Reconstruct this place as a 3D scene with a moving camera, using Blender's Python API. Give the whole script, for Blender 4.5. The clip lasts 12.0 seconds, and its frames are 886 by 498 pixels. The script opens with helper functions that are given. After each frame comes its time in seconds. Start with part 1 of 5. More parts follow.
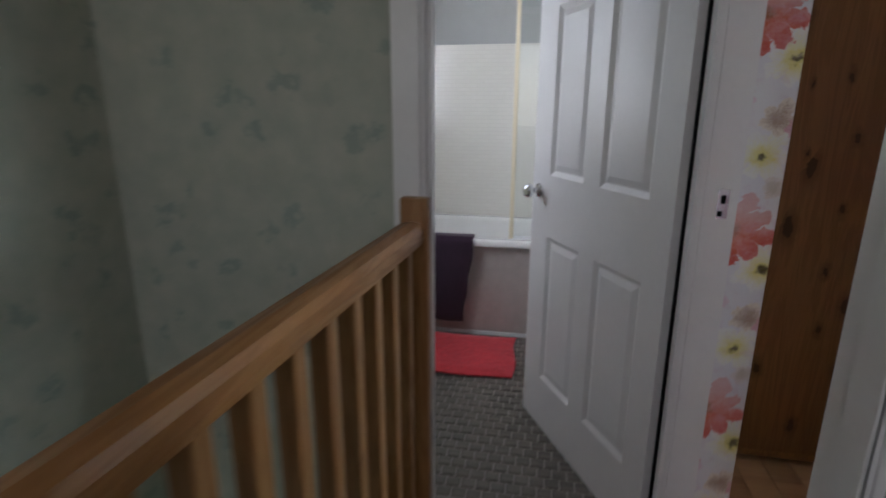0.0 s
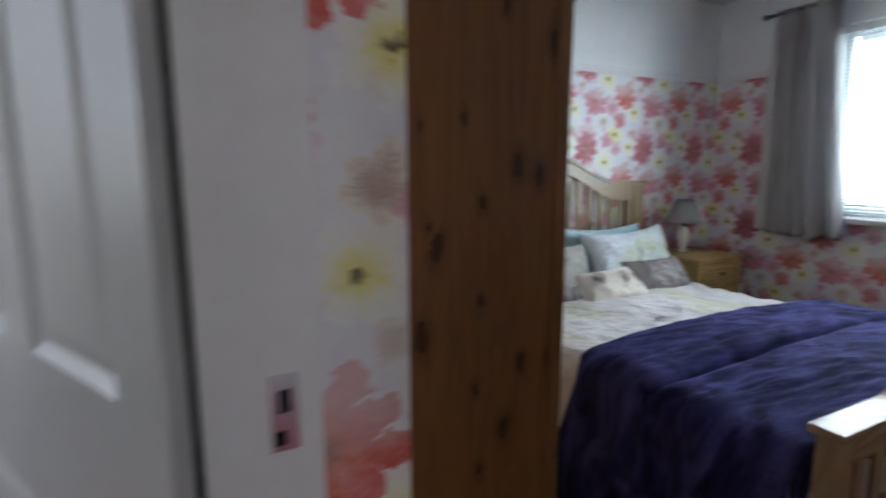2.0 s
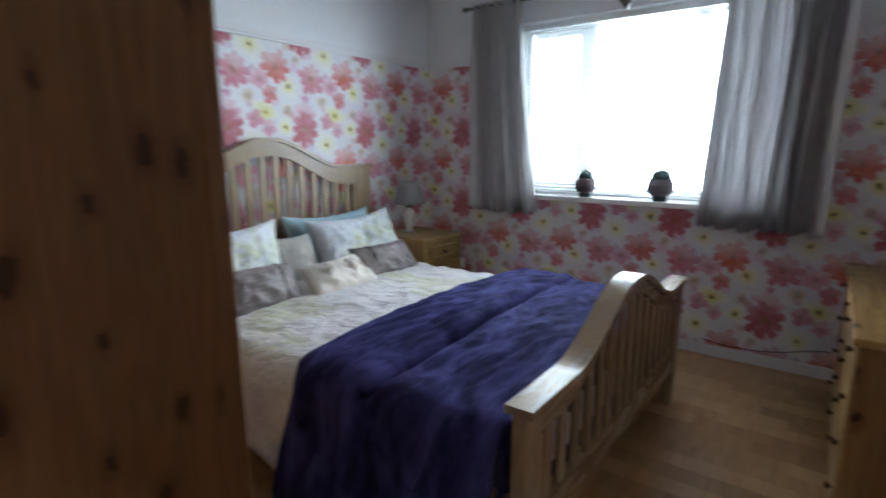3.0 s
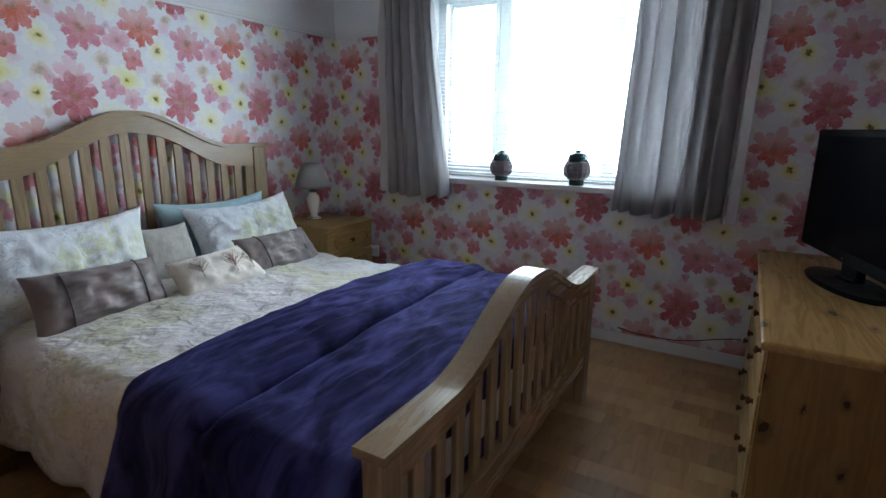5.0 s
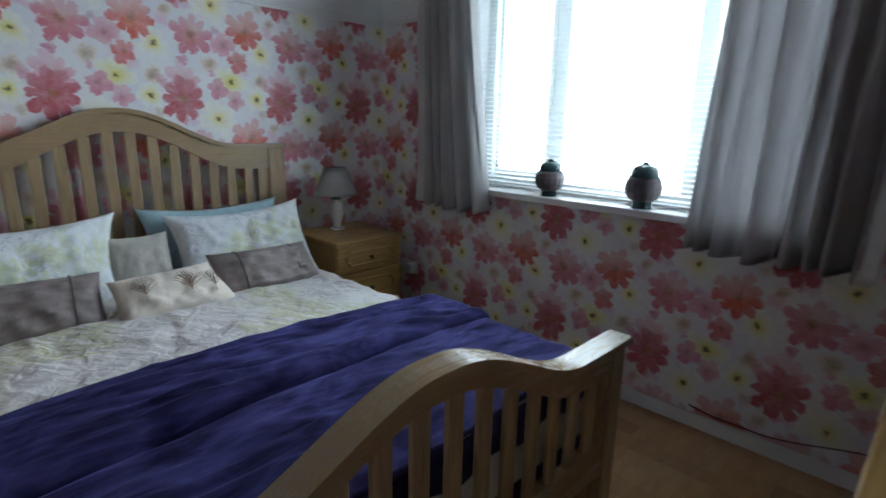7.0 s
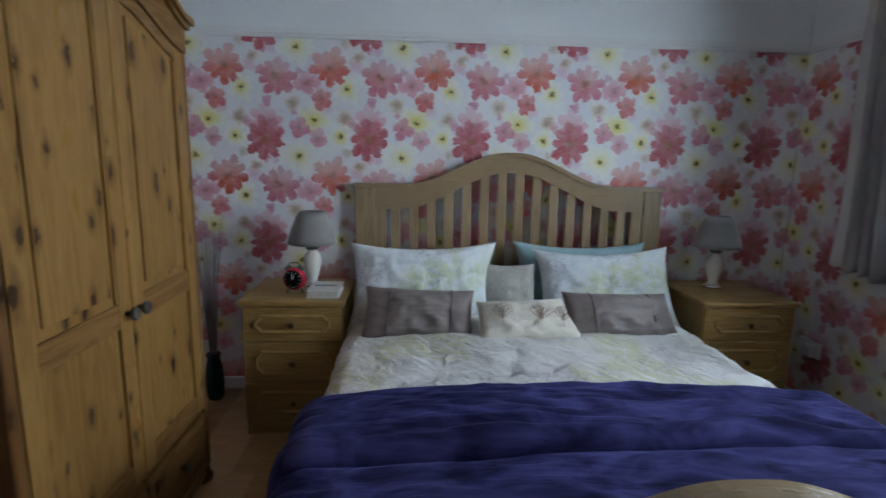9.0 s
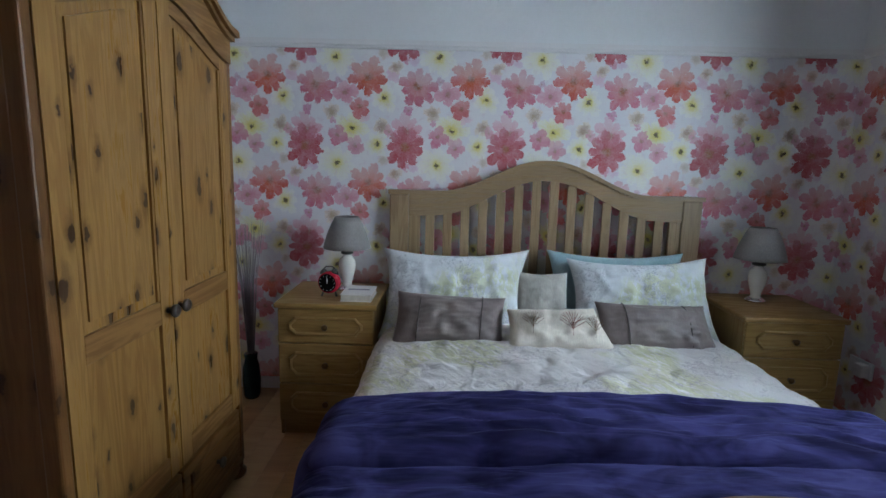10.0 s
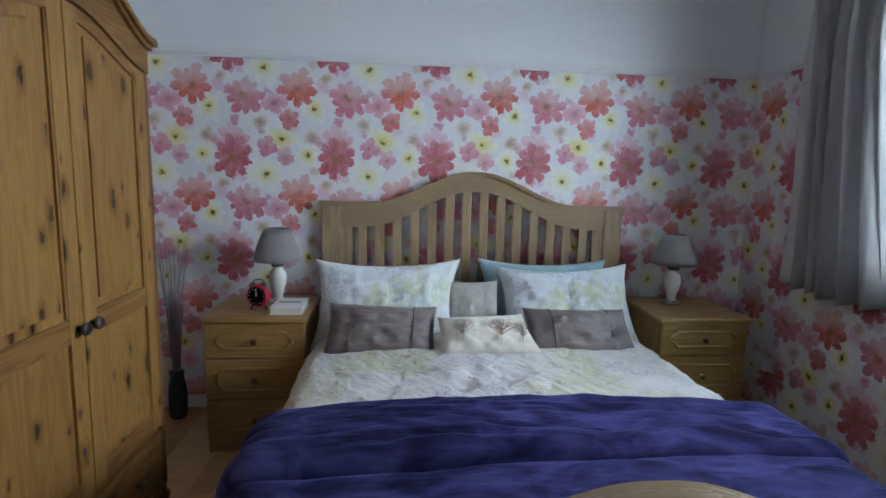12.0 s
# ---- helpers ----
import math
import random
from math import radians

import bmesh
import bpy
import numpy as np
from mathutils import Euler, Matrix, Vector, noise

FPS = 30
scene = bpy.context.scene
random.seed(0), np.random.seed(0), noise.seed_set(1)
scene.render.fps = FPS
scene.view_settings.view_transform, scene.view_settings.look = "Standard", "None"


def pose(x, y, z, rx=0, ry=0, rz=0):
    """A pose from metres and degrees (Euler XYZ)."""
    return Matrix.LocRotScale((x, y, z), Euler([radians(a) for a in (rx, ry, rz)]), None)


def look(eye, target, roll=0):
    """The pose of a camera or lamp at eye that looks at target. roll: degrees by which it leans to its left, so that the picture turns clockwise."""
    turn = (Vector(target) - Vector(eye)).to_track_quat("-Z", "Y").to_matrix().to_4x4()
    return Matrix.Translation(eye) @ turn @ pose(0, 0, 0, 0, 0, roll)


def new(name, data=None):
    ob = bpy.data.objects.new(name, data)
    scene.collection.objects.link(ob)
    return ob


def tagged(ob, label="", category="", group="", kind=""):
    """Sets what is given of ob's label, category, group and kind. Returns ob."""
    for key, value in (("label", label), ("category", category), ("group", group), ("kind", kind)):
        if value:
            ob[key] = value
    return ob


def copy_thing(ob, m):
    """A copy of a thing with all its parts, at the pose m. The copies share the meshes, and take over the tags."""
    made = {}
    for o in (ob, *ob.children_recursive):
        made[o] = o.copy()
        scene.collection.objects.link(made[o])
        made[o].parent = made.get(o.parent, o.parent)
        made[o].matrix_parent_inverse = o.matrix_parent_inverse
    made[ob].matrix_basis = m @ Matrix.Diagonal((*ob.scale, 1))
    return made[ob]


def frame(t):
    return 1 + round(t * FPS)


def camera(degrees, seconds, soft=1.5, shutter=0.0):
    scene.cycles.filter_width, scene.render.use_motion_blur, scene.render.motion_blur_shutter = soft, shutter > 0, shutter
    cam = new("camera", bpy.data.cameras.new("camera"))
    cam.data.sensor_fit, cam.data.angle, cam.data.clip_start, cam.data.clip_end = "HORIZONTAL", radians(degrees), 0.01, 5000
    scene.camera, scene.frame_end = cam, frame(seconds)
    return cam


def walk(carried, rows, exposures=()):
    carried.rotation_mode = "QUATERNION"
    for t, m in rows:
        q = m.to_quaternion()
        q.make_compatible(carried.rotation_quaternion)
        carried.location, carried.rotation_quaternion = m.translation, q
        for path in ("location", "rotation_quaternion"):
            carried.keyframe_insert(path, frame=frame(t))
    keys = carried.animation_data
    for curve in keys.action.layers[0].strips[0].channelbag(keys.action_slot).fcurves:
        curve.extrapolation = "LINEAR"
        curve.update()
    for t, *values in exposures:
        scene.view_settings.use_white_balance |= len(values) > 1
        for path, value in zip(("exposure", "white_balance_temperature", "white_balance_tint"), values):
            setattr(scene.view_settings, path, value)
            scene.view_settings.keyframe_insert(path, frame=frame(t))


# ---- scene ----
cam = camera(80.6, 12.0, 1.5, 0.6)
PATH = [
    (0.0, 0.017, -0.192, 1.258, -14.886, -0.154, 11.242),
    (0.5, 0.072, 0.117, 1.264, -13.609, -0.000, 6.573),
    (1.0, 0.114, 0.368, 1.270, -12.366, -0.218, 1.220),
    (1.5, 0.197, 0.549, 1.264, -10.971, -0.227, -11.935),
    (2.0, 0.356, 0.677, 1.261, -9.237, 0.083, -26.632),
    (2.5, 0.477, 0.726, 1.258, -9.660, -0.678, -39.775),
    (3.0, 0.629, 0.753, 1.265, -11.143, -0.060, -53.548),
    (3.5, 0.756, 0.722, 1.255, -12.420, -0.050, -59.980),
    (3.7, 0.786, 0.747, 1.247, -12.713, -0.117, -61.447),
    (5.5, 1.148, 0.716, 1.254, -13.294, -0.800, -59.299),
    (6.0, 1.390, 0.665, 1.257, -13.004, -0.700, -58.194),
    (6.5, 1.578, 0.623, 1.255, -12.325, -1.400, -53.406),
    (7.0, 1.806, 0.617, 1.285, -13.764, -1.200, -45.167),
    (7.5, 1.919, 0.650, 1.291, -12.684, -0.866, -35.307),
    (7.7, 1.952, 0.679, 1.289, -11.928, -1.184, -29.854),
    (9.3, 1.988, 0.638, 1.284, -9.773, -1.216, -0.070),
    (9.5, 1.995, 0.638, 1.287, -9.466, -1.424, 0.957),
    (10.0, 2.012, 0.627, 1.278, -9.143, -1.425, 1.278),
    (10.5, 2.009, 0.609, 1.286, -8.462, -1.454, 1.794),
    (11.0, 2.053, 0.595, 1.302, -8.394, -1.320, 1.798),
    (11.5, 2.055, 0.592, 1.292, -8.033, -1.438, -2.020),
    (12.0, 2.072, 0.591, 1.285, -7.902, -1.387, -4.894),
]
walk(cam, [(t, pose(x, y, z, 90 + pitch, roll, yaw)) for t, x, y, z, pitch, roll, yaw in PATH],
     [(0.0, -0.1, 6400, 13), (1.3, 0.05, 6350, 14), (2.2, 0.0, 6200, 12), (3.5, 0.05, 6150, 13), (5.3, -0.25, 6100, 12), (6.5, -0.44, 6100, 11), (7.5, -0.62, 6100, 9), (9.5, -0.50, 6000, 11), (10.5, -0.36, 5980, 11), (12.0, -0.22, 5950, 11)])

# ---- light ----
world = bpy.data.worlds.new("overcast_world")
scene.world = world
world.use_nodes = True
wn = world.node_tree
sky = wn.nodes.new("ShaderNodeTexSky")
sky.sky_type = "NISHITA"
sky.sun_disc = False
sky.sun_elevation, sky.sun_rotation = radians(42), radians(110)
wn.links.new(sky.outputs["Color"], wn.nodes["Background"].inputs["Color"])
wn.nodes["Background"].inputs["Strength"].default_value = 0.15


def area_lamp(name, where, target, sx, sy, watts, colour):
    data = bpy.data.lights.new(name, "AREA")
    data.shape, data.size, data.size_y, data.energy, data.color = "RECTANGLE", sx, sy, watts, colour
    ob = new(name, data)
    ob.matrix_world = look(where, target)
    return ob


sun = new("sun", bpy.data.lights.new("sun", "SUN"))
sun.data.energy, sun.data.angle, sun.data.color = 1.0, radians(12), (1.0, 0.96, 0.9)
sun.matrix_world = look((20, 6, 20), (0, 0, 0))
area_lamp("bedroom_window_light", (4.275, 1.81, 1.515), (1.3, 1.81, 1.515), 1.64, 1.15, 76, (0.80, 0.93, 1.0))
area_lamp("bathroom_window_light", (-1.12, 2.15, 1.57), (-0.35, 3.1, 1.35), 0.62, 0.85, 14, (0.86, 0.90, 1.0))
# the landing lamp is an added fill from out of view
area_lamp("landing_window_light", (-0.42, -1.72, 1.55), (-0.3, 1.0, 1.1), 0.9, 1.0, 4.2, (1.0, 0.94, 0.96))

# ---- materials ----


def put(nt, sock, v):
    if isinstance(v, bpy.types.NodeSocket):
        nt.links.new(v, sock)
    elif v is not None:
        sock.default_value = v


def mth(nt, op, a, b=None, c=None, clamp=False):
    n = nt.nodes.new("ShaderNodeMath")
    n.operation, n.use_clamp = op, clamp
    for s, v in zip(n.inputs, (a, b, c)):
        put(nt, s, v)
    return n.outputs[0]


def vmth(nt, op, a, b=None):
    n = nt.nodes.new("ShaderNodeVectorMath")
    n.operation = op
    put(nt, n.inputs[0], a)
    if b is not None:
        put(nt, n.inputs[1], b)
    return n.outputs["Value"] if op in ("LENGTH", "DOT_PRODUCT") else n.outputs["Vector"]


def noi(nt, vec, scale, detail=3.0, rough=0.55, distortion=0.0):
    n = nt.nodes.new("ShaderNodeTexNoise")
    put(nt, n.inputs["Vector"], vec)
    n.inputs["Scale"].default_value, n.inputs["Detail"].default_value = scale, detail
    n.inputs["Roughness"].default_value, n.inputs["Distortion"].default_value = rough, distortion
    return n.outputs["Fac"]


def rmp(nt, fac, stops):
    n = nt.nodes.new("ShaderNodeValToRGB")
    put(nt, n.inputs[0], fac)
    el = n.color_ramp.elements
    while len(el) < len(stops):
        el.new(0.5)
    for e, (p, c) in zip(el, stops):
        e.position, e.color = p, (*c, 1) if len(c) == 3 else c
    return n.outputs["Color"]


def mix(nt, fac, a, b, kind="MIX"):
    n = nt.nodes.new("ShaderNodeMix")
    n.data_type, n.blend_type = "RGBA", kind
    put(nt, n.inputs[0], fac)
    for s, v in ((n.inputs[6], a), (n.inputs[7], b)):
        put(nt, s, (*v, 1) if isinstance(v, tuple) and len(v) == 3 else v)
    return n.outputs[2]


def mapr(nt, v, a, b, c=0.0, d=1.0, smooth=True):
    n = nt.nodes.new("ShaderNodeMapRange")
    n.interpolation_type = "SMOOTHSTEP" if smooth else "LINEAR"
    for s, x in zip(n.inputs, (v, a, b, c, d)):
        put(nt, s, x)
    return n.outputs[0]


def position(nt):
    return nt.nodes.new("ShaderNodeNewGeometry").outputs["Position"]


def local(nt):
    return nt.nodes.new("ShaderNodeTexCoord").outputs["Object"]


def rand(nt):
    return nt.nodes.new("ShaderNodeObjectInfo").outputs["Random"]


def comb(nt, x, y, z=0.0):
    n = nt.nodes.new("ShaderNodeCombineXYZ")
    for s, v in zip(n.inputs, (x, y, z)):
        put(nt, s, v)
    return n.outputs[0]


def sep(nt, v):
    n = nt.nodes.new("ShaderNodeSeparateXYZ")
    put(nt, n.inputs[0], v)
    return n.outputs


def shader(name, rough=0.5, metal=0.0):
    m = bpy.data.materials.new(name)
    m.use_nodes = True
    nt = m.node_tree
    b = nt.nodes["Principled BSDF"]
    b.inputs["Roughness"].default_value, b.inputs["Metallic"].default_value = rough, metal
    return m, nt, b


def bump(nt, b, height, strength=0.3, dist=0.01):
    n = nt.nodes.new("ShaderNodeBump")
    n.inputs["Strength"].default_value, n.inputs["Distance"].default_value = strength, dist
    put(nt, n.inputs["Height"], height)
    nt.links.new(n.outputs["Normal"], b.inputs["Normal"])


def plain(name, colour, rough=0.5, metal=0.0, vary=0.12, scale=9.0, relief=0.1):
    """Paint, plastic, cloth or metal with light mottling and a fine grain."""
    m, nt, b = shader(name, rough, metal)
    p = local(nt)
    f = mth(nt, "ADD", mth(nt, "MULTIPLY", noi(nt, p, scale), 0.6), mth(nt, "MULTIPLY", noi(nt, p, scale * 14), 0.4))
    lo, hi = tuple(c * (1 - vary) for c in colour), tuple(min(1, c * (1 + vary)) for c in colour)
    put(nt, b.inputs["Base Color"], rmp(nt, f, [(0.3, lo), (0.7, hi)]))
    put(nt, b.inputs["Roughness"], mapr(nt, noi(nt, p, scale * 3), 0.3, 0.7, rough * 0.85, min(1, rough * 1.12)))
    if relief:
        bump(nt, b, noi(nt, p, scale * 30), relief, 0.002)
    return m


def wood(name, light, dark, axis="z", knots=0.0, rough=0.42, knot_scale=5.0, plank=0.0):
    """Sawn wood with the grain along one axis; knots: share of the knots that show; plank: width of the glued boards."""
    m, nt, b = shader(name, rough)
    p = vmth(nt, "ADD", local(nt), comb(nt, mth(nt, "MULTIPLY", rand(nt), 7.0), mth(nt, "MULTIPLY", rand(nt), 3.0), mth(nt, "MULTIPLY", rand(nt), 5.0)))
    long = {"x": (0.09, 1, 1), "y": (1, 0.09, 1), "z": (1, 1, 0.09)}[axis]
    q = vmth(nt, "MULTIPLY", p, long)
    wave = noi(nt, q, 16, 4, 0.6, 0.8)
    fine = noi(nt, vmth(nt, "MULTIPLY", p, tuple(0.02 if v < 1 else 1 for v in long)), 220, 2)
    rings = mth(nt, "MULTIPLY_ADD", mth(nt, "SINE", mth(nt, "MULTIPLY", wave, 34.0)), 0.22, mth(nt, "MULTIPLY", fine, 0.45))
    rings = mth(nt, "ADD", rings, mth(nt, "MULTIPLY", noi(nt, q, 4), 0.55))
    col = rmp(nt, rings, [(0.2, light), (0.85, dark)])
    if plank:
        s = sep(nt, p)
        u = s[0] if axis != "x" else s[1]
        u = mth(nt, "ADD", u, s[1]) if axis == "z" else u
        cell = nt.nodes.new("ShaderNodeTexWhiteNoise")
        cell.noise_dimensions = "1D"
        put(nt, cell.inputs["W"], mth(nt, "FLOOR", mth(nt, "DIVIDE", u, plank)))
        col = mix(nt, 0.35, col, mix(nt, cell.outputs[0], dark, light))
    if knots:
        v = nt.nodes.new("ShaderNodeTexVoronoi")
        v.voronoi_dimensions = "2D"
        c = sep(nt, p)
        across = {"z": mth(nt, "ADD", c[0], c[1]), "x": mth(nt, "ADD", c[1], c[2]), "y": mth(nt, "ADD", c[0], c[2])}[axis]
        along = mth(nt, "MULTIPLY", c["xyz".index(axis)], 0.5)
        put(nt, v.inputs["Vector"], vmth(nt, "ADD", comb(nt, across, along), comb(nt, mth(nt, "MULTIPLY", noi(nt, p, 40), 0.02), mth(nt, "MULTIPLY", noi(nt, p, 33), 0.03))))
        v.inputs["Scale"].default_value = knot_scale
        tone = sep(nt, v.outputs["Color"])
        pick = mth(nt, "GREATER_THAN", knots, tone[0])
        far = mth(nt, "DIVIDE", v.outputs["Distance"], mth(nt, "MULTIPLY_ADD", tone[1], 1.0, 0.35))
        core = mth(nt, "MULTIPLY", mapr(nt, far, 0.095, 0.122, 0.97, 0.0), pick)
        halo = mth(nt, "MULTIPLY", mapr(nt, far, 0.10, 0.34, 0.62, 0.0), pick)
        col = mix(nt, halo, col, tuple(c * 0.50 for c in dark))
        col = mix(nt, core, col, (0.040, 0.014, 0.004))
    if knots:
        b.inputs["Specular IOR Level"].default_value = 0.22
    put(nt, b.inputs["Base Color"], col)
    put(nt, b.inputs["Roughness"], mapr(nt, rings, 0.2, 0.9, rough * 0.85, rough * 1.2))
    bump(nt, b, rings, 0.12, 0.003)
    return m


T = 0.53
# dx, dy, radius, petals, turn, outer colour, inner colour, strength
FLOWERS = [
    (0.322, 0.82, 0.165, 7, 0.3, (0.80, 0.80, 0.77), (0.80, 0.78, 0.56), 0.9), (-0.21, 0.443, 0.135, 7, 0.9, (0.80, 0.80, 0.78), (0.80, 0.77, 0.50), 0.9),
    (0.467, 0.157, 0.150, 7, 0.1, (0.80, 0.80, 0.72), (0.74, 0.70, 0.26), 0.95), (-0.28, 0.005, 0.120, 6, 0.5, (0.80, 0.80, 0.77), (0.79, 0.77, 0.50), 0.9),
    (-0.42, 0.28, 0.075, 5, 0.4, (0.76, 0.54, 0.64), (0.70, 0.38, 0.48), 0.6), (-0.126, 0.665, 0.075, 5, 1.0, (0.74, 0.52, 0.66), (0.70, 0.40, 0.52), 0.7),
    (0.0, 0.80, 0.050, 4, 0.5, (0.62, 0.24, 0.36), (0.60, 0.18, 0.30), 0.8), (0.09, 0.785, 0.048, 4, 0.9, (0.70, 0.58, 0.70), (0.66, 0.46, 0.60), 0.7),
    (0.41, 0.49, 0.120, 4, 0.6, (0.70, 0.32, 0.43), (0.60, 0.17, 0.26), 0.9), (0.495, -0.01, 0.085, 5, 0.2, (0.68, 0.32, 0.42), (0.60, 0.17, 0.26), 0.9),
    (0.326, 0.09, 0.100, 4, 1.1, (0.60, 0.15, 0.26), (0.62, 0.22, 0.30), 0.95), (0.335, 0.607, 0.040, 3, 0.2, (0.46, 0.24, 0.38), (0.60, 0.34, 0.48), 0.7),
    (-0.22, 0.857, 0.060, 5, 0.4, (0.74, 0.66, 0.62), (0.50, 0.40, 0.28), 0.7), (-0.10, 0.725, 0.062, 4, 0.3, (0.76, 0.66, 0.58), (0.42, 0.26, 0.14), 0.8),
    (-0.24, 0.180, 0.080, 5, 0.1, (0.78, 0.70, 0.58), (0.36, 0.20, 0.10), 0.85), (-0.17, 0.135, 0.055, 4, 0.7, (0.66, 0.26, 0.38), (0.60, 0.16, 0.26), 0.7),
    (0.27, 0.31, 0.078, 5, 0.8, (0.78, 0.68, 0.60), (0.42, 0.28, 0.14), 0.85), (0.28, 0.223, 0.034, 3, 0.2, (0.60, 0.20, 0.36), (0.66, 0.30, 0.44), 0.8),
    (0.024, 0.33, 0.050, 3, 1.4, (0.56, 0.10, 0.30), (0.62, 0.22, 0.40), 0.9), (0.02, 0.135, 0.150, 8, 0.2, (0.70, 0.30, 0.42), (0.60, 0.15, 0.22), 0.8),
    (0.113, 0.554, 0.178, 9, 0.0, (0.56, 0.11, 0.19), (0.56, 0.16, 0.14), 1.0), (-0.363, 0.640, 0.165, 9, 0.2, (0.58, 0.060, 0.030), (0.60, 0.10, 0.010), 1.0),
    (0.548, 0.357, 0.095, 5, 0.7, (0.58, 0.08, 0.08), (0.60, 0.15, 0.13), 1.0), (0.0, -0.01, 0.190, 9, 0.35, (0.44, 0.014, 0.032), (0.38, 0.014, 0.022), 1.0),
]
EYES = [(0.322, 0.82), (-0.21, 0.443), (0.467, 0.157), (-0.28, 0.005)]


def flower_group():
    """One printed flower, laid over the colour that comes in: petals of uneven length, streaked, its upper part washed out."""
    g = bpy.data.node_groups.new("printed_flower", "ShaderNodeTree")
    for label, kind in (("Print", "NodeSocketVector"), ("Wash", "NodeSocketFloat"), ("Ground", "NodeSocketColor"), ("Shift", "NodeSocketVector"), ("Radius", "NodeSocketFloat"), ("Petals", "NodeSocketFloat"),
                        ("Turn", "NodeSocketFloat"), ("Outer", "NodeSocketColor"), ("Inner", "NodeSocketColor"), ("Power", "NodeSocketFloat"), ("Fade", "NodeSocketFloat")):
        g.interface.new_socket(label, in_out="INPUT", socket_type=kind)
    g.interface.new_socket("Colour", in_out="OUTPUT", socket_type="NodeSocketColor")
    uv, wash, ground, shift, rad, n, turn, outer, inner, power, fade = g.nodes.new("NodeGroupInput").outputs[:11]
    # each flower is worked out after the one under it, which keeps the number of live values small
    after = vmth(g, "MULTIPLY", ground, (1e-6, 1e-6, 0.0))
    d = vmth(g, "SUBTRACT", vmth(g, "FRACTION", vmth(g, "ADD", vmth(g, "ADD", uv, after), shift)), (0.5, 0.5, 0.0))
    s = sep(g, d)
    r = vmth(g, "LENGTH", comb(g, s[0], s[1]))
    ang = mth(g, "MULTIPLY", mth(g, "ADD", mth(g, "ARCTAN2", s[1], s[0]), mth(g, "ADD", turn, 3.1416)), mth(g, "DIVIDE", n, 2 * math.pi))
    count, phase = mth(g, "FLOORED_MODULO", mth(g, "FLOOR", ang), n), mth(g, "FRACT", ang)
    lobe = mth(g, "SINE", mth(g, "MULTIPLY", phase, math.pi))
    die = g.nodes.new("ShaderNodeTexWhiteNoise")
    die.noise_dimensions = "2D"
    put(g, die.inputs["Vector"], comb(g, mth(g, "ADD", count, 0.5), mth(g, "MULTIPLY", rad, 91.0)))
    tone = sep(g, die.outputs["Color"])
    reach = mth(g, "MULTIPLY", rad, mth(g, "MULTIPLY_ADD", tone[0], 0.34, 0.80))
    edge = mth(g, "MULTIPLY", reach, mth(g, "MULTIPLY_ADD", mth(g, "POWER", lobe, 0.5), 0.42, 0.60))
    up = mth(g, "DIVIDE", s[1], rad)
    thin = mth(g, "MULTIPLY_ADD", mth(g, "MULTIPLY", mapr(g, mth(g, "MULTIPLY_ADD", tone[1], 0.5, up), 0.05, 0.95), fade), -1.0, 1.0)
    mask = mth(g, "MULTIPLY", mth(g, "MULTIPLY", mapr(g, mth(g, "SUBTRACT", edge, r), 0.0, 0.011), power), mth(g, "MULTIPLY", wash, thin))
    along = mth(g, "DIVIDE", r, reach)
    streak = mth(g, "MULTIPLY_ADD", mth(g, "COSINE", mth(g, "MULTIPLY", phase, 8 * math.pi)), 0.12, along)
    petal = mix(g, mapr(g, streak, 0.10, 0.95), inner, outer)
    petal = mix(g, mth(g, "MULTIPLY", mth(g, "MULTIPLY", tone[2], 0.42), fade), petal, (0.80, 0.50, 0.60))
    petal = mix(g, mth(g, "MULTIPLY", mapr(g, lobe, 0.0, 0.24, 0.30, 0.0), mapr(g, along, 0.25, 0.8)), petal, (0.80, 0.62, 0.66))
    petal = mix(g, mth(g, "MULTIPLY", mapr(g, mth(g, "DIVIDE", r, rad), 0.05, 0.30, 1.0, 0.0), mapr(g, fade, 0.0, 0.4)), petal, (0.34, 0.10, 0.03))
    out = g.nodes.new("NodeGroupOutput")
    put(g, out.inputs[0], mix(g, mask, ground, petal))
    return g


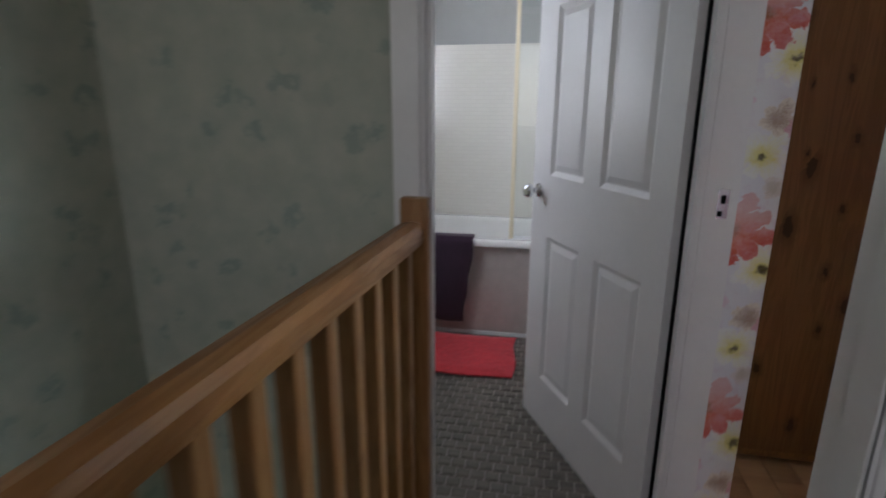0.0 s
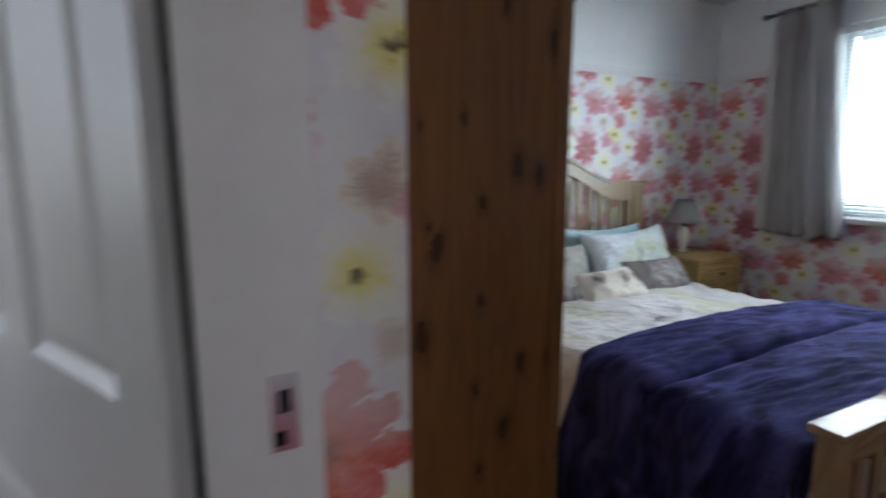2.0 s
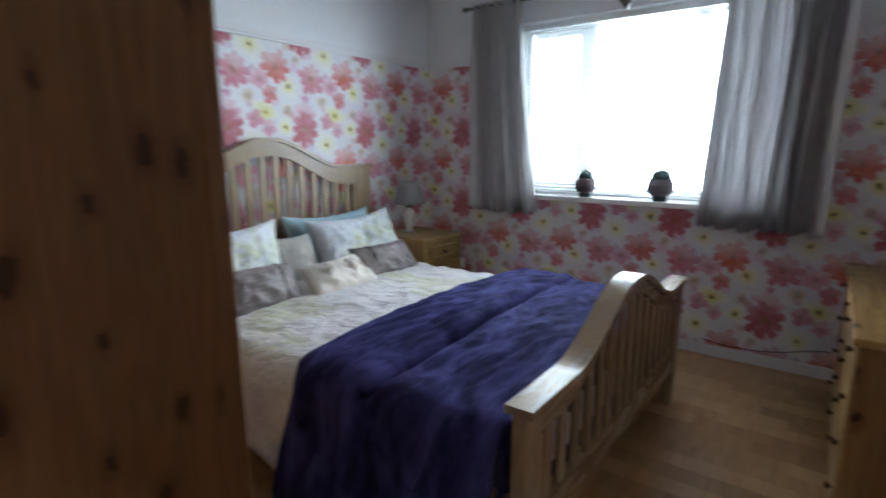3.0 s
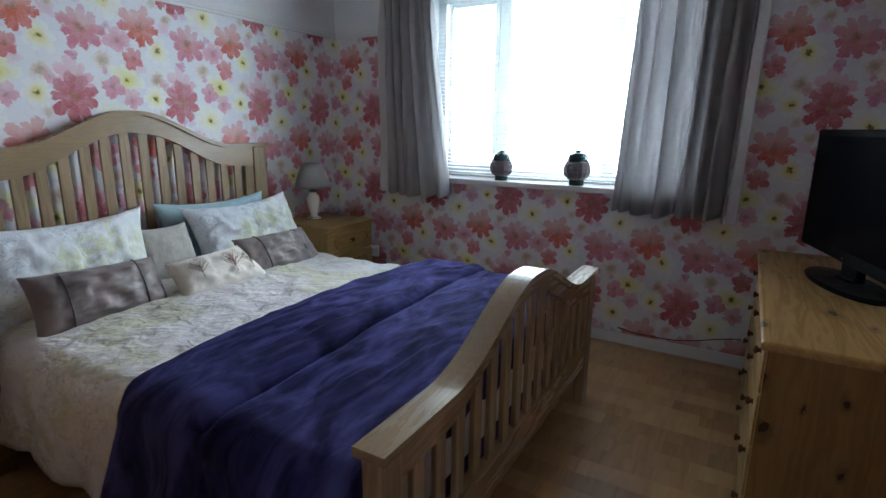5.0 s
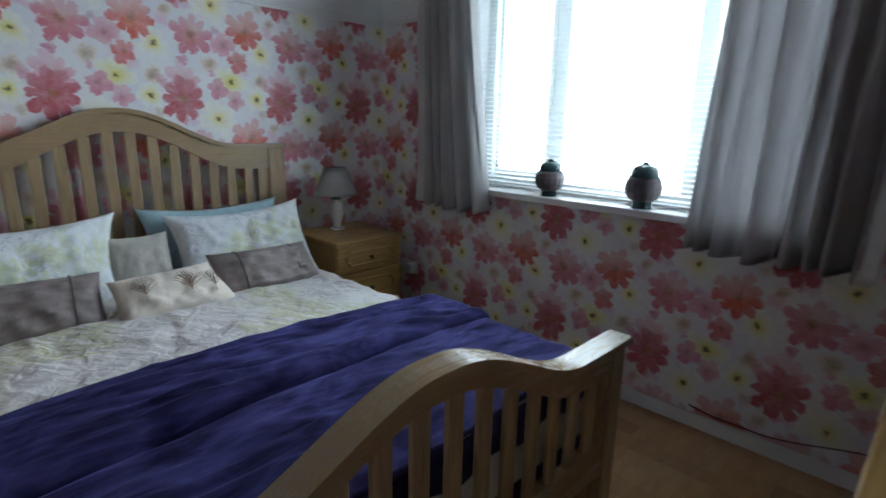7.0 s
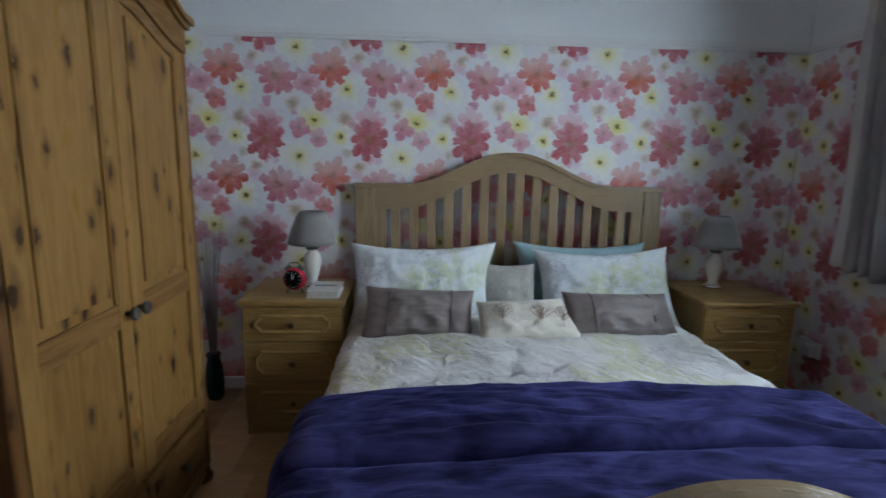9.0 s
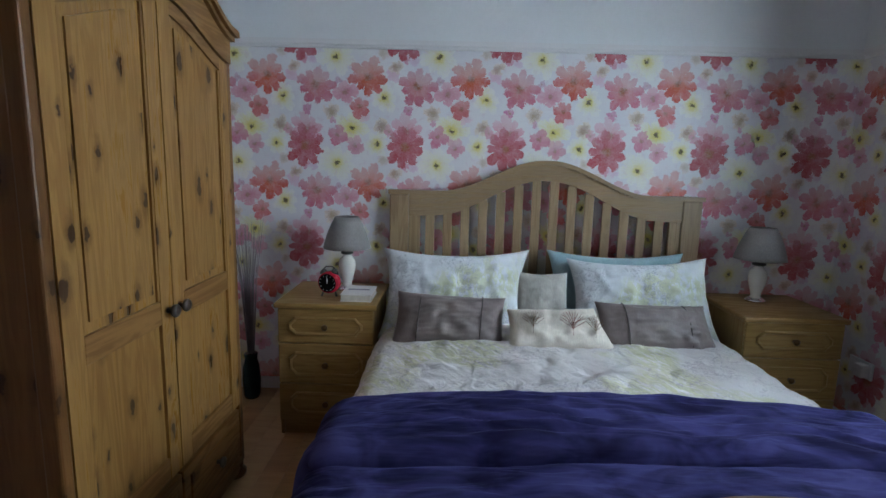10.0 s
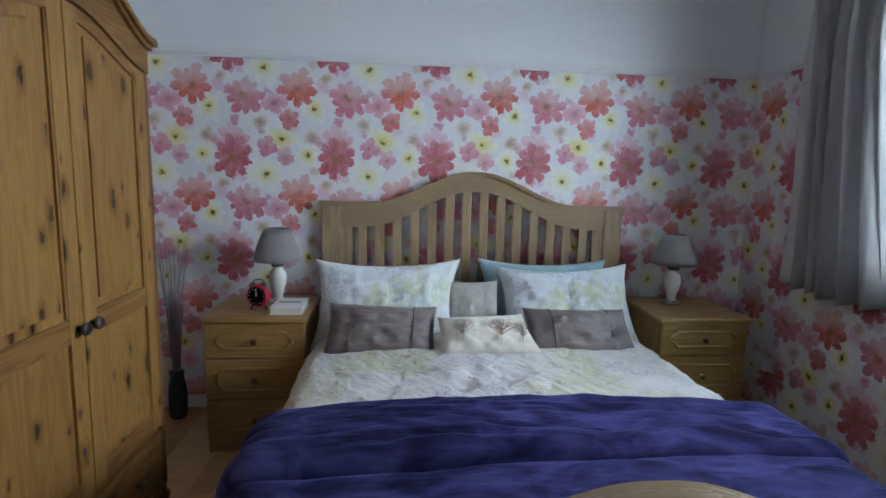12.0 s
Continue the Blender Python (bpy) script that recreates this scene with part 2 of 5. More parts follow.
def flower_paper(name, u0, z0, rise):
    """Wallpaper printed with red, orange, pink and pale yellow flowers; the print repeats with the width of a roll."""
    m, nt, b = shader(name, 0.55)
    p = sep(nt, position(nt))
    u = mth(nt, "DIVIDE", mth(nt, "SUBTRACT", mth(nt, "SUBTRACT", p[0], p[1]), u0), T)
    v = mth(nt, "DIVIDE", mth(nt, "SUBTRACT", p[2], z0), rise)
    flat = comb(nt, u, v)
    wob = comb(nt, noi(nt, flat, 9, 2), noi(nt, vmth(nt, "ADD", flat, (5.0, 3.0, 0.0)), 9, 2))
    tear = comb(nt, noi(nt, flat, 34, 3), noi(nt, vmth(nt, "ADD", flat, (2.0, 7.0, 0.0)), 34, 3))
    uv = vmth(nt, "ADD", flat, vmth(nt, "MULTIPLY", vmth(nt, "SUBTRACT", wob, (0.5, 0.5, 0.0)), (0.055, 0.055, 0.0)))
    uv = vmth(nt, "ADD", uv, vmth(nt, "MULTIPLY", vmth(nt, "SUBTRACT", tear, (0.5, 0.5, 0.0)), (0.062, 0.062, 0.0)))
    wash = mapr(nt, noi(nt, flat, 13, 3), 0.25, 0.60, 0.80, 1.0)
    col = rmp(nt, noi(nt, flat, 2.5, 2), [(0.3, (0.70, 0.69, 0.74)), (0.7, (0.78, 0.77, 0.77))])
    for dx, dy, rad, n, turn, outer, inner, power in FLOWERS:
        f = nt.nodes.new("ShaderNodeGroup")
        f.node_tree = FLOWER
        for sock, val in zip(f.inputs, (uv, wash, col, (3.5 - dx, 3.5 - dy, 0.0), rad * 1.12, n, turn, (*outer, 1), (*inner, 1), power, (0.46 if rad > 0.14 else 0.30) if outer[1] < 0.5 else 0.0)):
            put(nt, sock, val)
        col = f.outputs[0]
    for dx, dy in EYES:
        d = vmth(nt, "SUBTRACT", vmth(nt, "FRACTION", vmth(nt, "ADD", uv, (3.5 - dx, 3.5 - dy, 0.0))), (0.5, 0.5, 0.0))
        s = sep(nt, d)
        r = vmth(nt, "LENGTH", comb(nt, s[0], s[1]))
        col = mix(nt, mapr(nt, r, 0.015, 0.075, 0.85, 0.0), col, (0.72, 0.64, 0.12))
        col = mix(nt, mapr(nt, r, 0.012, 0.030, 1.0, 0.0), col, (0.12, 0.09, 0.015))
    col = mix(nt, mapr(nt, noi(nt, flat, 60, 2), 0.3, 0.7, 0.0, 0.10), col, (0.8, 0.8, 0.8))
    put(nt, b.inputs["Base Color"], mix(nt, mapr(nt, noi(nt, flat, 15, 4, 0.6, 0.5), 0.30, 0.48, 0.22, 0.0), col, (0.60, 0.42, 0.52)))
    bump(nt, b, noi(nt, flat, 160, 2), 0.06, 0.002)
    return m


def green_paper():
    m, nt, b = shader("green_wallpaper", 0.7)
    p = position(nt)
    s = sep(nt, p)
    q = comb(nt, mth(nt, "ADD", s[0], s[1]), s[2])
    v = nt.nodes.new("ShaderNodeTexVoronoi")
    put(nt, v.inputs["Vector"], vmth(nt, "ADD", q, vmth(nt, "MULTIPLY", comb(nt, noi(nt, q, 14), noi(nt, q, 17)), (0.16, 0.16, 0.0))))
    v.inputs["Scale"].default_value = 9.0
    leaf = mth(nt, "MULTIPLY", mapr(nt, v.outputs["Distance"], 0.16, 0.36, 1.0, 0.0), mapr(nt, noi(nt, q, 26, 3), 0.32, 0.50))
    leaf = mth(nt, "MULTIPLY", leaf, mth(nt, "GREATER_THAN", sep(nt, v.outputs["Color"])[1], 0.2))
    base = rmp(nt, noi(nt, q, 11, 4), [(0.3, (0.37, 0.40, 0.34)), (0.7, (0.46, 0.47, 0.40))])
    put(nt, b.inputs["Base Color"], mix(nt, mth(nt, "MULTIPLY", leaf, 0.5), base, (0.17, 0.25, 0.24)))
    bump(nt, b, noi(nt, q, 60), 0.1, 0.003)
    return m


def floral_linen(name, base, tint, twig, relief):
    """Pale cotton with faint yellow-green leaf sprays and grey twigs."""
    m, nt, b = shader(name, 0.85)
    p = local(nt)
    w = vmth(nt, "ADD", p, vmth(nt, "MULTIPLY", comb(nt, noi(nt, p, 7), noi(nt, p, 9), noi(nt, p, 8)), (0.25, 0.25, 0.25)))
    slant = vmth(nt, "ADD", p, comb(nt, mth(nt, "MULTIPLY", sep(nt, p)[1], 0.7), 0.0, 0.0))
    spray = mth(nt, "MULTIPLY", mapr(nt, noi(nt, p, 2.9, 2), 0.47, 0.62), mapr(nt, noi(nt, vmth(nt, "MULTIPLY", slant, (1.0, 0.35, 0.6)), 38, 3, 0.6, 1.2), 0.38, 0.54))
    line = mapr(nt, mth(nt, "ABSOLUTE", mth(nt, "SUBTRACT", noi(nt, w, 15, 2, 0.5, 2.0), 0.5)), 0.010, 0.045, 1.0, 0.0)
    line = mth(nt, "MULTIPLY", line, mapr(nt, noi(nt, vmth(nt, "ADD", p, (3.0, 1.0, 2.0)), 5, 2), 0.38, 0.58, 0.0, 0.65))
    col = mix(nt, mth(nt, "MULTIPLY", spray, 0.55), base, tint)
    put(nt, b.inputs["Base Color"], mix(nt, line, col, twig))
    crease = mth(nt, "ADD", noi(nt, vmth(nt, "MULTIPLY", w, (1.6, 0.8, 1.0)), 6, 2, 0.4, 0.5), mth(nt, "MULTIPLY", noi(nt, vmth(nt, "MULTIPLY", slant, (1.0, 0.4, 0.6)), 26, 2, 0.4, 0.3), 0.32))
    bump(nt, b, mth(nt, "ADD", mth(nt, "MULTIPLY", noi(nt, p, 500, 2), 0.03), crease), relief, 0.026)
    return m


def velvet():
    m, nt, b = shader("blue_plush", 0.92)
    b.inputs["Specular IOR Level"].default_value = 0.06
    p = local(nt)
    nap = noi(nt, vmth(nt, "MULTIPLY", p, (1.0, 2.2, 1.0)), 4.5, 3, 0.55, 0.9)
    put(nt, b.inputs["Base Color"], rmp(nt, nap, [(0.36, (0.015, 0.013, 0.050)), (0.50, (0.032, 0.030, 0.104)), (0.66, (0.066, 0.062, 0.195))]))
    b.inputs["Sheen Weight"].default_value, b.inputs["Sheen Roughness"].default_value = 0.12, 0.30
    b.inputs["Sheen Tint"].default_value = (0.30, 0.34, 0.9, 1)
    fold = noi(nt, vmth(nt, "MULTIPLY", p, (0.4, 2.2, 1.0)), 8, 3, 0.5, 0.8)
    bump(nt, b, mth(nt, "ADD", mth(nt, "MULTIPLY", noi(nt, p, 420, 2), 0.03), fold), 0.55, 0.035)
    return m


def laminate():
    m, nt, b = shader("laminate_floor", 0.33)
    p = vmth(nt, "ADD", position(nt), comb(nt, mth(nt, "MULTIPLY", rand(nt), 9.0), 0.0, 0.0))
    q = vmth(nt, "MULTIPLY", p, (0.10, 1.0, 1.0))
    g = mth(nt, "ADD", mth(nt, "MULTIPLY", noi(nt, q, 26, 4, 0.6, 0.6), 0.7), mth(nt, "MULTIPLY", noi(nt, vmth(nt, "MULTIPLY", p, (0.03, 1.0, 1.0)), 240, 2), 0.3))
    g = mth(nt, "ADD", g, mth(nt, "MULTIPLY", mth(nt, "SUBTRACT", rand(nt), 0.5), 0.38))
    put(nt, b.inputs["Base Color"], rmp(nt, g, [(0.2, (0.27, 0.145, 0.062)), (0.5, (0.42, 0.240, 0.112)), (0.85, (0.55, 0.345, 0.175))]))
    bump(nt, b, g, 0.05, 0.002)
    return m


def wall_tile():
    """Small glossy cream mosaic bricks."""
    m, nt, b = shader("cream_mosaic", 0.22)
    s = sep(nt, position(nt))
    v = nt.nodes.new("ShaderNodeTexBrick")
    put(nt, v.inputs["Vector"], comb(nt, mth(nt, "ADD", s[0], s[1]), s[2]))
    v.inputs["Scale"].default_value = 1.0
    v.inputs["Brick Width"].default_value, v.inputs["Row Height"].default_value, v.inputs["Mortar Size"].default_value = 0.085, 0.025, 0.0022
    v.inputs["Color1"].default_value, v.inputs["Color2"].default_value, v.inputs["Mortar"].default_value = (0.76, 0.74, 0.68, 1), (0.74, 0.72, 0.66, 1), (0.71, 0.69, 0.63, 1)
    put(nt, b.inputs["Base Color"], v.outputs["Color"])
    bump(nt, b, mth(nt, "SUBTRACT", mth(nt, "MULTIPLY", noi(nt, position(nt), 45, 3), 0.6), v.outputs["Fac"]), 0.12, 0.002)
    return m


def glass_material(name, rough=0.0):
    m, nt, b = shader(name, rough)
    b.inputs["Transmission Weight"].default_value, b.inputs["IOR"].default_value = 1.0, 1.05
    b.inputs["Base Color"].default_value = (0.97, 0.99, 0.98, 1)
    return m


def emitter(name, colour, strength):
    m = bpy.data.materials.new(name)
    m.use_nodes = True
    b = m.node_tree.nodes["Principled BSDF"]
    b.inputs["Emission Color"].default_value, b.inputs["Emission Strength"].default_value = (*colour, 1), strength
    return m


def cloth(name, colour, rough=0.9, weave=700, vary=0.18):
    m, nt, b = shader(name, rough)
    p = local(nt)
    f = mth(nt, "ADD", mth(nt, "MULTIPLY", noi(nt, p, 6, 3), 0.5), mth(nt, "MULTIPLY", noi(nt, vmth(nt, "MULTIPLY", p, (1.0, 1.0, 0.25)), weave / 4, 2), 0.5))
    put(nt, b.inputs["Base Color"], rmp(nt, f, [(0.3, tuple(c * (1 - vary) for c in colour)), (0.7, tuple(min(1, c * (1 + vary)) for c in colour))]))
    b.inputs["Sheen Weight"].default_value = 0.15
    bump(nt, b, noi(nt, p, weave, 2), 0.25, 0.001)
    return m


FLOWER = flower_group()
PAPER, GREEN = flower_paper("floral_wallpaper", 1.216 - 3.43, 1.372, 0.545), green_paper()
REVEAL_PAPER = flower_paper("floral_wallpaper_reveal", 0.507 - 1.154 + 0.279 * T, 1.154, 0.485)
WHITE_WALL = plain("white_wall_paint", (0.78, 0.79, 0.80), 0.8, vary=0.03, scale=4)
CEILING = plain("ceiling_paint", (0.84, 0.84, 0.84), 0.85, vary=0.03, scale=4)
GLOSS = plain("white_gloss_paint", (0.76, 0.75, 0.75), 0.35, vary=0.03, scale=5, relief=0.04)
LAMINATE, TILE_WALL = laminate(), wall_tile()
# carcass pine is darker than the door pine: weaker light put into its colour
PINE_SHADED = wood("knotty_pine_shaded", (0.190, 0.088, 0.029), (0.120, 0.049, 0.015), "z", 0.7, 0.36, 9.5, 0.11)
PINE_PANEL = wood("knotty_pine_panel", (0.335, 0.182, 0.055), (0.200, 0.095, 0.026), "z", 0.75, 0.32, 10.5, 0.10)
PINE_X = wood("knotty_pine_across", (0.310, 0.177, 0.065), (0.211, 0.102, 0.031), "x", 0.30, 0.40, 5.0)
PINE_Y = wood("knotty_pine_along", (0.240, 0.120, 0.038), (0.150, 0.068, 0.020), "y", 0.3, 0.40, 5.0)
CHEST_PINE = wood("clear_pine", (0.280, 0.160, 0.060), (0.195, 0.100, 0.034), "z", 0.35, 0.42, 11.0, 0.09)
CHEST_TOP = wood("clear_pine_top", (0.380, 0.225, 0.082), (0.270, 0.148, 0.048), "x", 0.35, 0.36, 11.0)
NIGHT_PINE = wood("honey_pine", (0.352, 0.217, 0.075), (0.255, 0.143, 0.041), "x", 0.0, 0.40)
NIGHT_SIDE = wood("honey_pine_side", (0.338, 0.203, 0.071), (0.247, 0.135, 0.039), "z", 0.0, 0.40)
OAK_X = wood("pale_oak_rail", (0.361, 0.258, 0.152), (0.254, 0.172, 0.094), "x", 0.0, 0.27)
OAK_Z = wood("pale_oak_upright", (0.353, 0.250, 0.143), (0.246, 0.164, 0.090), "z", 0.0, 0.38)
OAK_Y = wood("pale_oak_side_rail", (0.344, 0.246, 0.143), (0.246, 0.164, 0.090), "y", 0.0, 0.38)
RAIL_PINE = wood("orange_pine", (0.377, 0.176, 0.061), (0.279, 0.115, 0.033), "y", 0.0, 0.35)
RAIL_PINE_Z = wood("orange_pine_upright", (0.353, 0.176, 0.066), (0.246, 0.107, 0.033), "z", 0.0, 0.38)
DUVET = floral_linen("floral_duvet_cotton", (0.72, 0.69, 0.69), (0.50, 0.50, 0.18), (0.40, 0.36, 0.40), 1.0)
SHAM = floral_linen("floral_pillow_cotton", (0.72, 0.75, 0.79), (0.54, 0.57, 0.22), (0.38, 0.40, 0.46), 0.45)
CREAM_COTTON = cloth("cream_cotton", (0.70, 0.64, 0.56))
BLUE_COTTON = cloth("pale_blue_cotton", (0.36, 0.52, 0.58))
GREY_COTTON = cloth("silver_grey_cotton", (0.45, 0.43, 0.39))
TAUPE = cloth("taupe_satin", (0.185, 0.146, 0.140), 0.45)
TAUPE_BAND = cloth("taupe_pleated_satin", (0.200, 0.162, 0.156), 0.40)
TAUPE_SEAM = cloth("dark_taupe_cord", (0.060, 0.046, 0.044), 0.6)
MATTRESS = cloth("mattress_ticking", (0.6, 0.58, 0.55))
THROW = velvet()
CURTAIN = cloth("grey_curtain_cotton", (0.44, 0.42, 0.42), 0.75, 600, 0.10)
cn = CURTAIN.node_tree
thin, both = cn.nodes.new("ShaderNodeBsdfTranslucent"), cn.nodes.new("ShaderNodeMixShader")
thin.inputs["Color"].default_value, both.inputs[0].default_value = (0.54, 0.53, 0.54, 1), 0.42
cn.links.new(cn.nodes["Principled BSDF"].outputs[0], both.inputs[1])
cn.links.new(thin.outputs[0], both.inputs[2])
cn.links.new(both.outputs[0], cn.nodes["Material Output"].inputs["Surface"])
LINING = cloth("pale_curtain_lining", (0.60, 0.58, 0.57), 0.8, 600, 0.08)
SHADE = cloth("grey_lampshade_linen", (0.24, 0.225, 0.22), 0.9, 900)
CERAMIC = plain("white_ceramic", (0.76, 0.73, 0.68), 0.15, vary=0.03, relief=0)
CHROME = plain("chrome", (0.75, 0.76, 0.78), 0.15, 1.0, 0.03, relief=0)
PEWTER = plain("dark_pewter", (0.16, 0.15, 0.14), 0.35, 0.9, 0.2, relief=0.1)
BRONZE = plain("antique_brass", (0.13, 0.075, 0.035), 0.35, 0.8, 0.2, relief=0)
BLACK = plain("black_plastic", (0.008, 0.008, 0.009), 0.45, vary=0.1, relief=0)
SCREEN = plain("dark_screen", (0.004, 0.004, 0.006), 0.15, vary=0.1, relief=0)
for dull in (BLACK, SCREEN):
    dull.node_tree.nodes["Principled BSDF"].inputs["Specular IOR Level"].default_value = 0.03
RED = plain("red_enamel", (0.50, 0.02, 0.045), 0.25, vary=0.06, relief=0)
PAGE = plain("white_paper", (0.72, 0.71, 0.70), 0.7, vary=0.04, scale=30)
PVC = plain("white_pvc", (0.78, 0.80, 0.80), 0.3, vary=0.02, relief=0)
SLAT = plain("white_blind_slat", (0.80, 0.84, 0.84), 0.4, vary=0.02, relief=0)
GLASS = glass_material("window_glass")
SCREEN_GLASS = glass_material("shower_glass")
SCREEN_GLASS.node_tree.nodes["Principled BSDF"].inputs["IOR"].default_value = 1.45
WICKER = plain("grey_wicker", (0.105, 0.085, 0.095), 0.7, vary=0.3, scale=40)
TEAL = plain("dark_teal_glaze", (0.020, 0.050, 0.055), 0.22, vary=0.3, scale=20, relief=0)
ACRYLIC = plain("white_bath_acrylic", (0.78, 0.78, 0.76), 0.14, vary=0.02, relief=0)
PANEL = plain("beige_bath_panel", (0.50, 0.45, 0.42), 0.4, vary=0.10, scale=25)
PLUM = cloth("plum_towelling", (0.030, 0.012, 0.028), 1.0, 300, 0.3)
MAT_RED = cloth("coral_red_pile", (0.60, 0.045, 0.060), 1.0, 250, 0.22)
FLOOR_TILE = plain("grey_brown_tile", (0.14, 0.122, 0.108), 0.4, vary=0.35, scale=6)
FLOOR_TILE_V = wood("varied_floor_tile", (0.20, 0.175, 0.15), (0.10, 0.088, 0.078), "x", 0.0, 0.4)
GROUT = plain("pale_grout", (0.36, 0.34, 0.30), 0.85, vary=0.15, scale=30)
CARPET = cloth("beige_carpet", (0.26, 0.215, 0.17), 1.0, 250)
CABLE = plain("dark_red_cable", (0.07, 0.012, 0.012), 0.5, relief=0)
PINK = cloth("pink_plush", (0.62, 0.16, 0.30), 1.0, 300)
TWIG = plain("dry_grey_twig", (0.24, 0.21, 0.22), 0.8, vary=0.3)
BULB = emitter("warm_bulb", (1.0, 0.86, 0.62), 14.0)

# ---- building blocks ----


def thing(name, where, label, category, group="", kind=""):
    ob = new(name)
    ob.location, ob.empty_display_size = where, 0.05
    return tagged(ob, label, category, group, kind)


def base_of(ob):
    p = Vector((0, 0, 0))
    while ob is not None:
        p += ob.location
        ob = ob.parent
    return p


def part(name, bm, material, parent=None, label="", smooth=False, own=False):
    """Links a bmesh, given in world coordinates, as one mesh under its parent; own: in the parent's own coordinates."""
    if parent is not None and not own:
        bmesh.ops.translate(bm, verts=bm.verts, vec=-base_of(parent))
    bmesh.ops.recalc_face_normals(bm, faces=bm.faces)
    me = bpy.data.meshes.new(name)
    bm.to_mesh(me)
    bm.free()
    me.materials.append(material)
    if smooth:
        me.polygons.foreach_set("use_smooth", [True] * len(me.polygons))
    ob = new(name, me)
    ob.parent = parent
    if label:
        ob["label"] = label
    return ob


def add_box(bm, x0, x1, y0, y1, z0, z1):
    v = [bm.verts.new((x, y, z)) for x in (x0, x1) for y in (y0, y1) for z in (z0, z1)]
    for f in ((0, 1, 3, 2), (4, 6, 7, 5), (0, 4, 5, 1), (2, 3, 7, 6), (0, 2, 6, 4), (1, 5, 7, 3)):
        bm.faces.new([v[i] for i in f])
    return v


def box(x0, x1, y0, y1, z0, z1, bevel=0.0, seg=2):
    bm = bmesh.new()
    add_box(bm, x0, x1, y0, y1, z0, z1)
    if bevel:
        bmesh.ops.bevel(bm, geom=bm.edges[:], offset=bevel, segments=seg, affect="EDGES", profile=0.5)
    return bm


def prism(outline, axis, a, b, bevel=0.0):
    """A flat outline, drawn in the two other axes, drawn out along one axis from a to b."""
    bm = bmesh.new()
    at = {"x": lambda p, s: (s, p[0], p[1]), "y": lambda p, s: (p[0], s, p[1]), "z": lambda p, s: (p[0], p[1], s)}[axis]
    lo = [bm.verts.new(at(p, a)) for p in outline]
    hi = [bm.verts.new(at(p, b)) for p in outline]
    n = len(outline)
    bm.faces.new(lo)
    bm.faces.new(hi[::-1])
    for i in range(n):
        bm.faces.new((lo[i], hi[i], hi[(i + 1) % n], lo[(i + 1) % n]))
    if bevel:
        sharp = [e for e in bm.edges if e.calc_length() > 0 and len(e.link_faces) == 2 and e.calc_face_angle(0) > 0.6]
        bmesh.ops.bevel(bm, geom=sharp, offset=bevel, segments=2, affect="EDGES", profile=0.5)
    return bm


def lathe(profile, x, y, seg=28):
    """A turned body: (radius, height) pairs round an upright axis."""
    bm = bmesh.new()
    rings = []
    for r, z in profile:
        rings.append([bm.verts.new((x + r * math.cos(2 * math.pi * i / seg), y + r * math.sin(2 * math.pi * i / seg), z)) for i in range(seg)])
    for a, b in zip(rings, rings[1:]):
        for i in range(seg):
            bm.faces.new((a[i], a[(i + 1) % seg], b[(i + 1) % seg], b[i]))
    for ring in (rings[0], rings[-1]):
        bm.faces.new(ring)
    return bm


def turned(profile, centre, direction, seg=20):
    """A turned body along any direction from centre."""
    bm = lathe(profile, 0, 0, seg)
    m = Matrix.Translation(centre) @ Vector((0, 0, 1)).rotation_difference(Vector(direction)).to_matrix().to_4x4()
    bmesh.ops.transform(bm, matrix=m, verts=bm.verts)
    return bm


def tube(points, radius, seg=8):
    bm = bmesh.new()
    pts = [Vector(p) for p in points]
    rings = []
    for i, p in enumerate(pts):
        d = (pts[min(i + 1, len(pts) - 1)] - pts[max(i - 1, 0)]).normalized()
        side = d.cross(Vector((0.31, 0.17, 0.93))).normalized()
        up = side.cross(d)
        r = radius[i] if isinstance(radius, (list, tuple)) else radius
        rings.append([bm.verts.new(p + r * (side * math.cos(2 * math.pi * k / seg) + up * math.sin(2 * math.pi * k / seg))) for k in range(seg)])
    for a, b in zip(rings, rings[1:]):
        for k in range(seg):
            bm.faces.new((a[k], a[(k + 1) % seg], b[(k + 1) % seg], b[k]))
    bm.faces.new(rings[0])
    bm.faces.new(rings[-1][::-1])
    return bm


def sheet(nu, nv, where):
    """A grid of nu by nv cells, shaped by where(u, v) with u and v from 0 to 1."""
    bm = bmesh.new()
    g = [[bm.verts.new(where(i / nu, j / nv)) for j in range(nv + 1)] for i in range(nu + 1)]
    for i in range(nu):
        for j in range(nv):
            bm.faces.new((g[i][j], g[i + 1][j], g[i + 1][j + 1], g[i][j + 1]))
    return bm


def thicken(ob, t, offset=-1.0):
    m = ob.modifiers.new("thickness", "SOLIDIFY")
    m.thickness, m.offset = t, offset
    return ob


def smoothstep(x):
    x = max(0.0, min(1.0, x))
    return x * x * (3 - 2 * x)


def wall(name, bm, material, label):
    return tagged(part(name, bm, material), label, "wall", kind="structure")


def fixture(name, bm, material, label, category):
    return tagged(part(name, bm, material), label, category, kind="structure")


# ---- the plan ----
WEST, EAST, SOUTH, NORTH, TOP = 0.556, 4.06, 0.16, 3.43, 2.42   # bedroom
RAIL = 1.86                                                     # underside of the picture rail
LAND = 0.385                                                    # landing side of the bedroom partition
BATH_Y = 1.17                                                   # landing side of the bathroom partition
DOOR_S, DOOR_N = 0.466, 1.135                                    # bedroom doorway
HEAD = 2.0                                                      # door heads
BL, BR, BN = -0.98, 0.43, 3.30                                  # bathroom
WX0, WX1, WZ0, WZ1 = 0.98, 2.64, 0.93, 2.10                     # bedroom window, y and z


def slabs(*boxes):
    bm = bmesh.new()
    for b in boxes:
        add_box(bm, *b)
    return bm


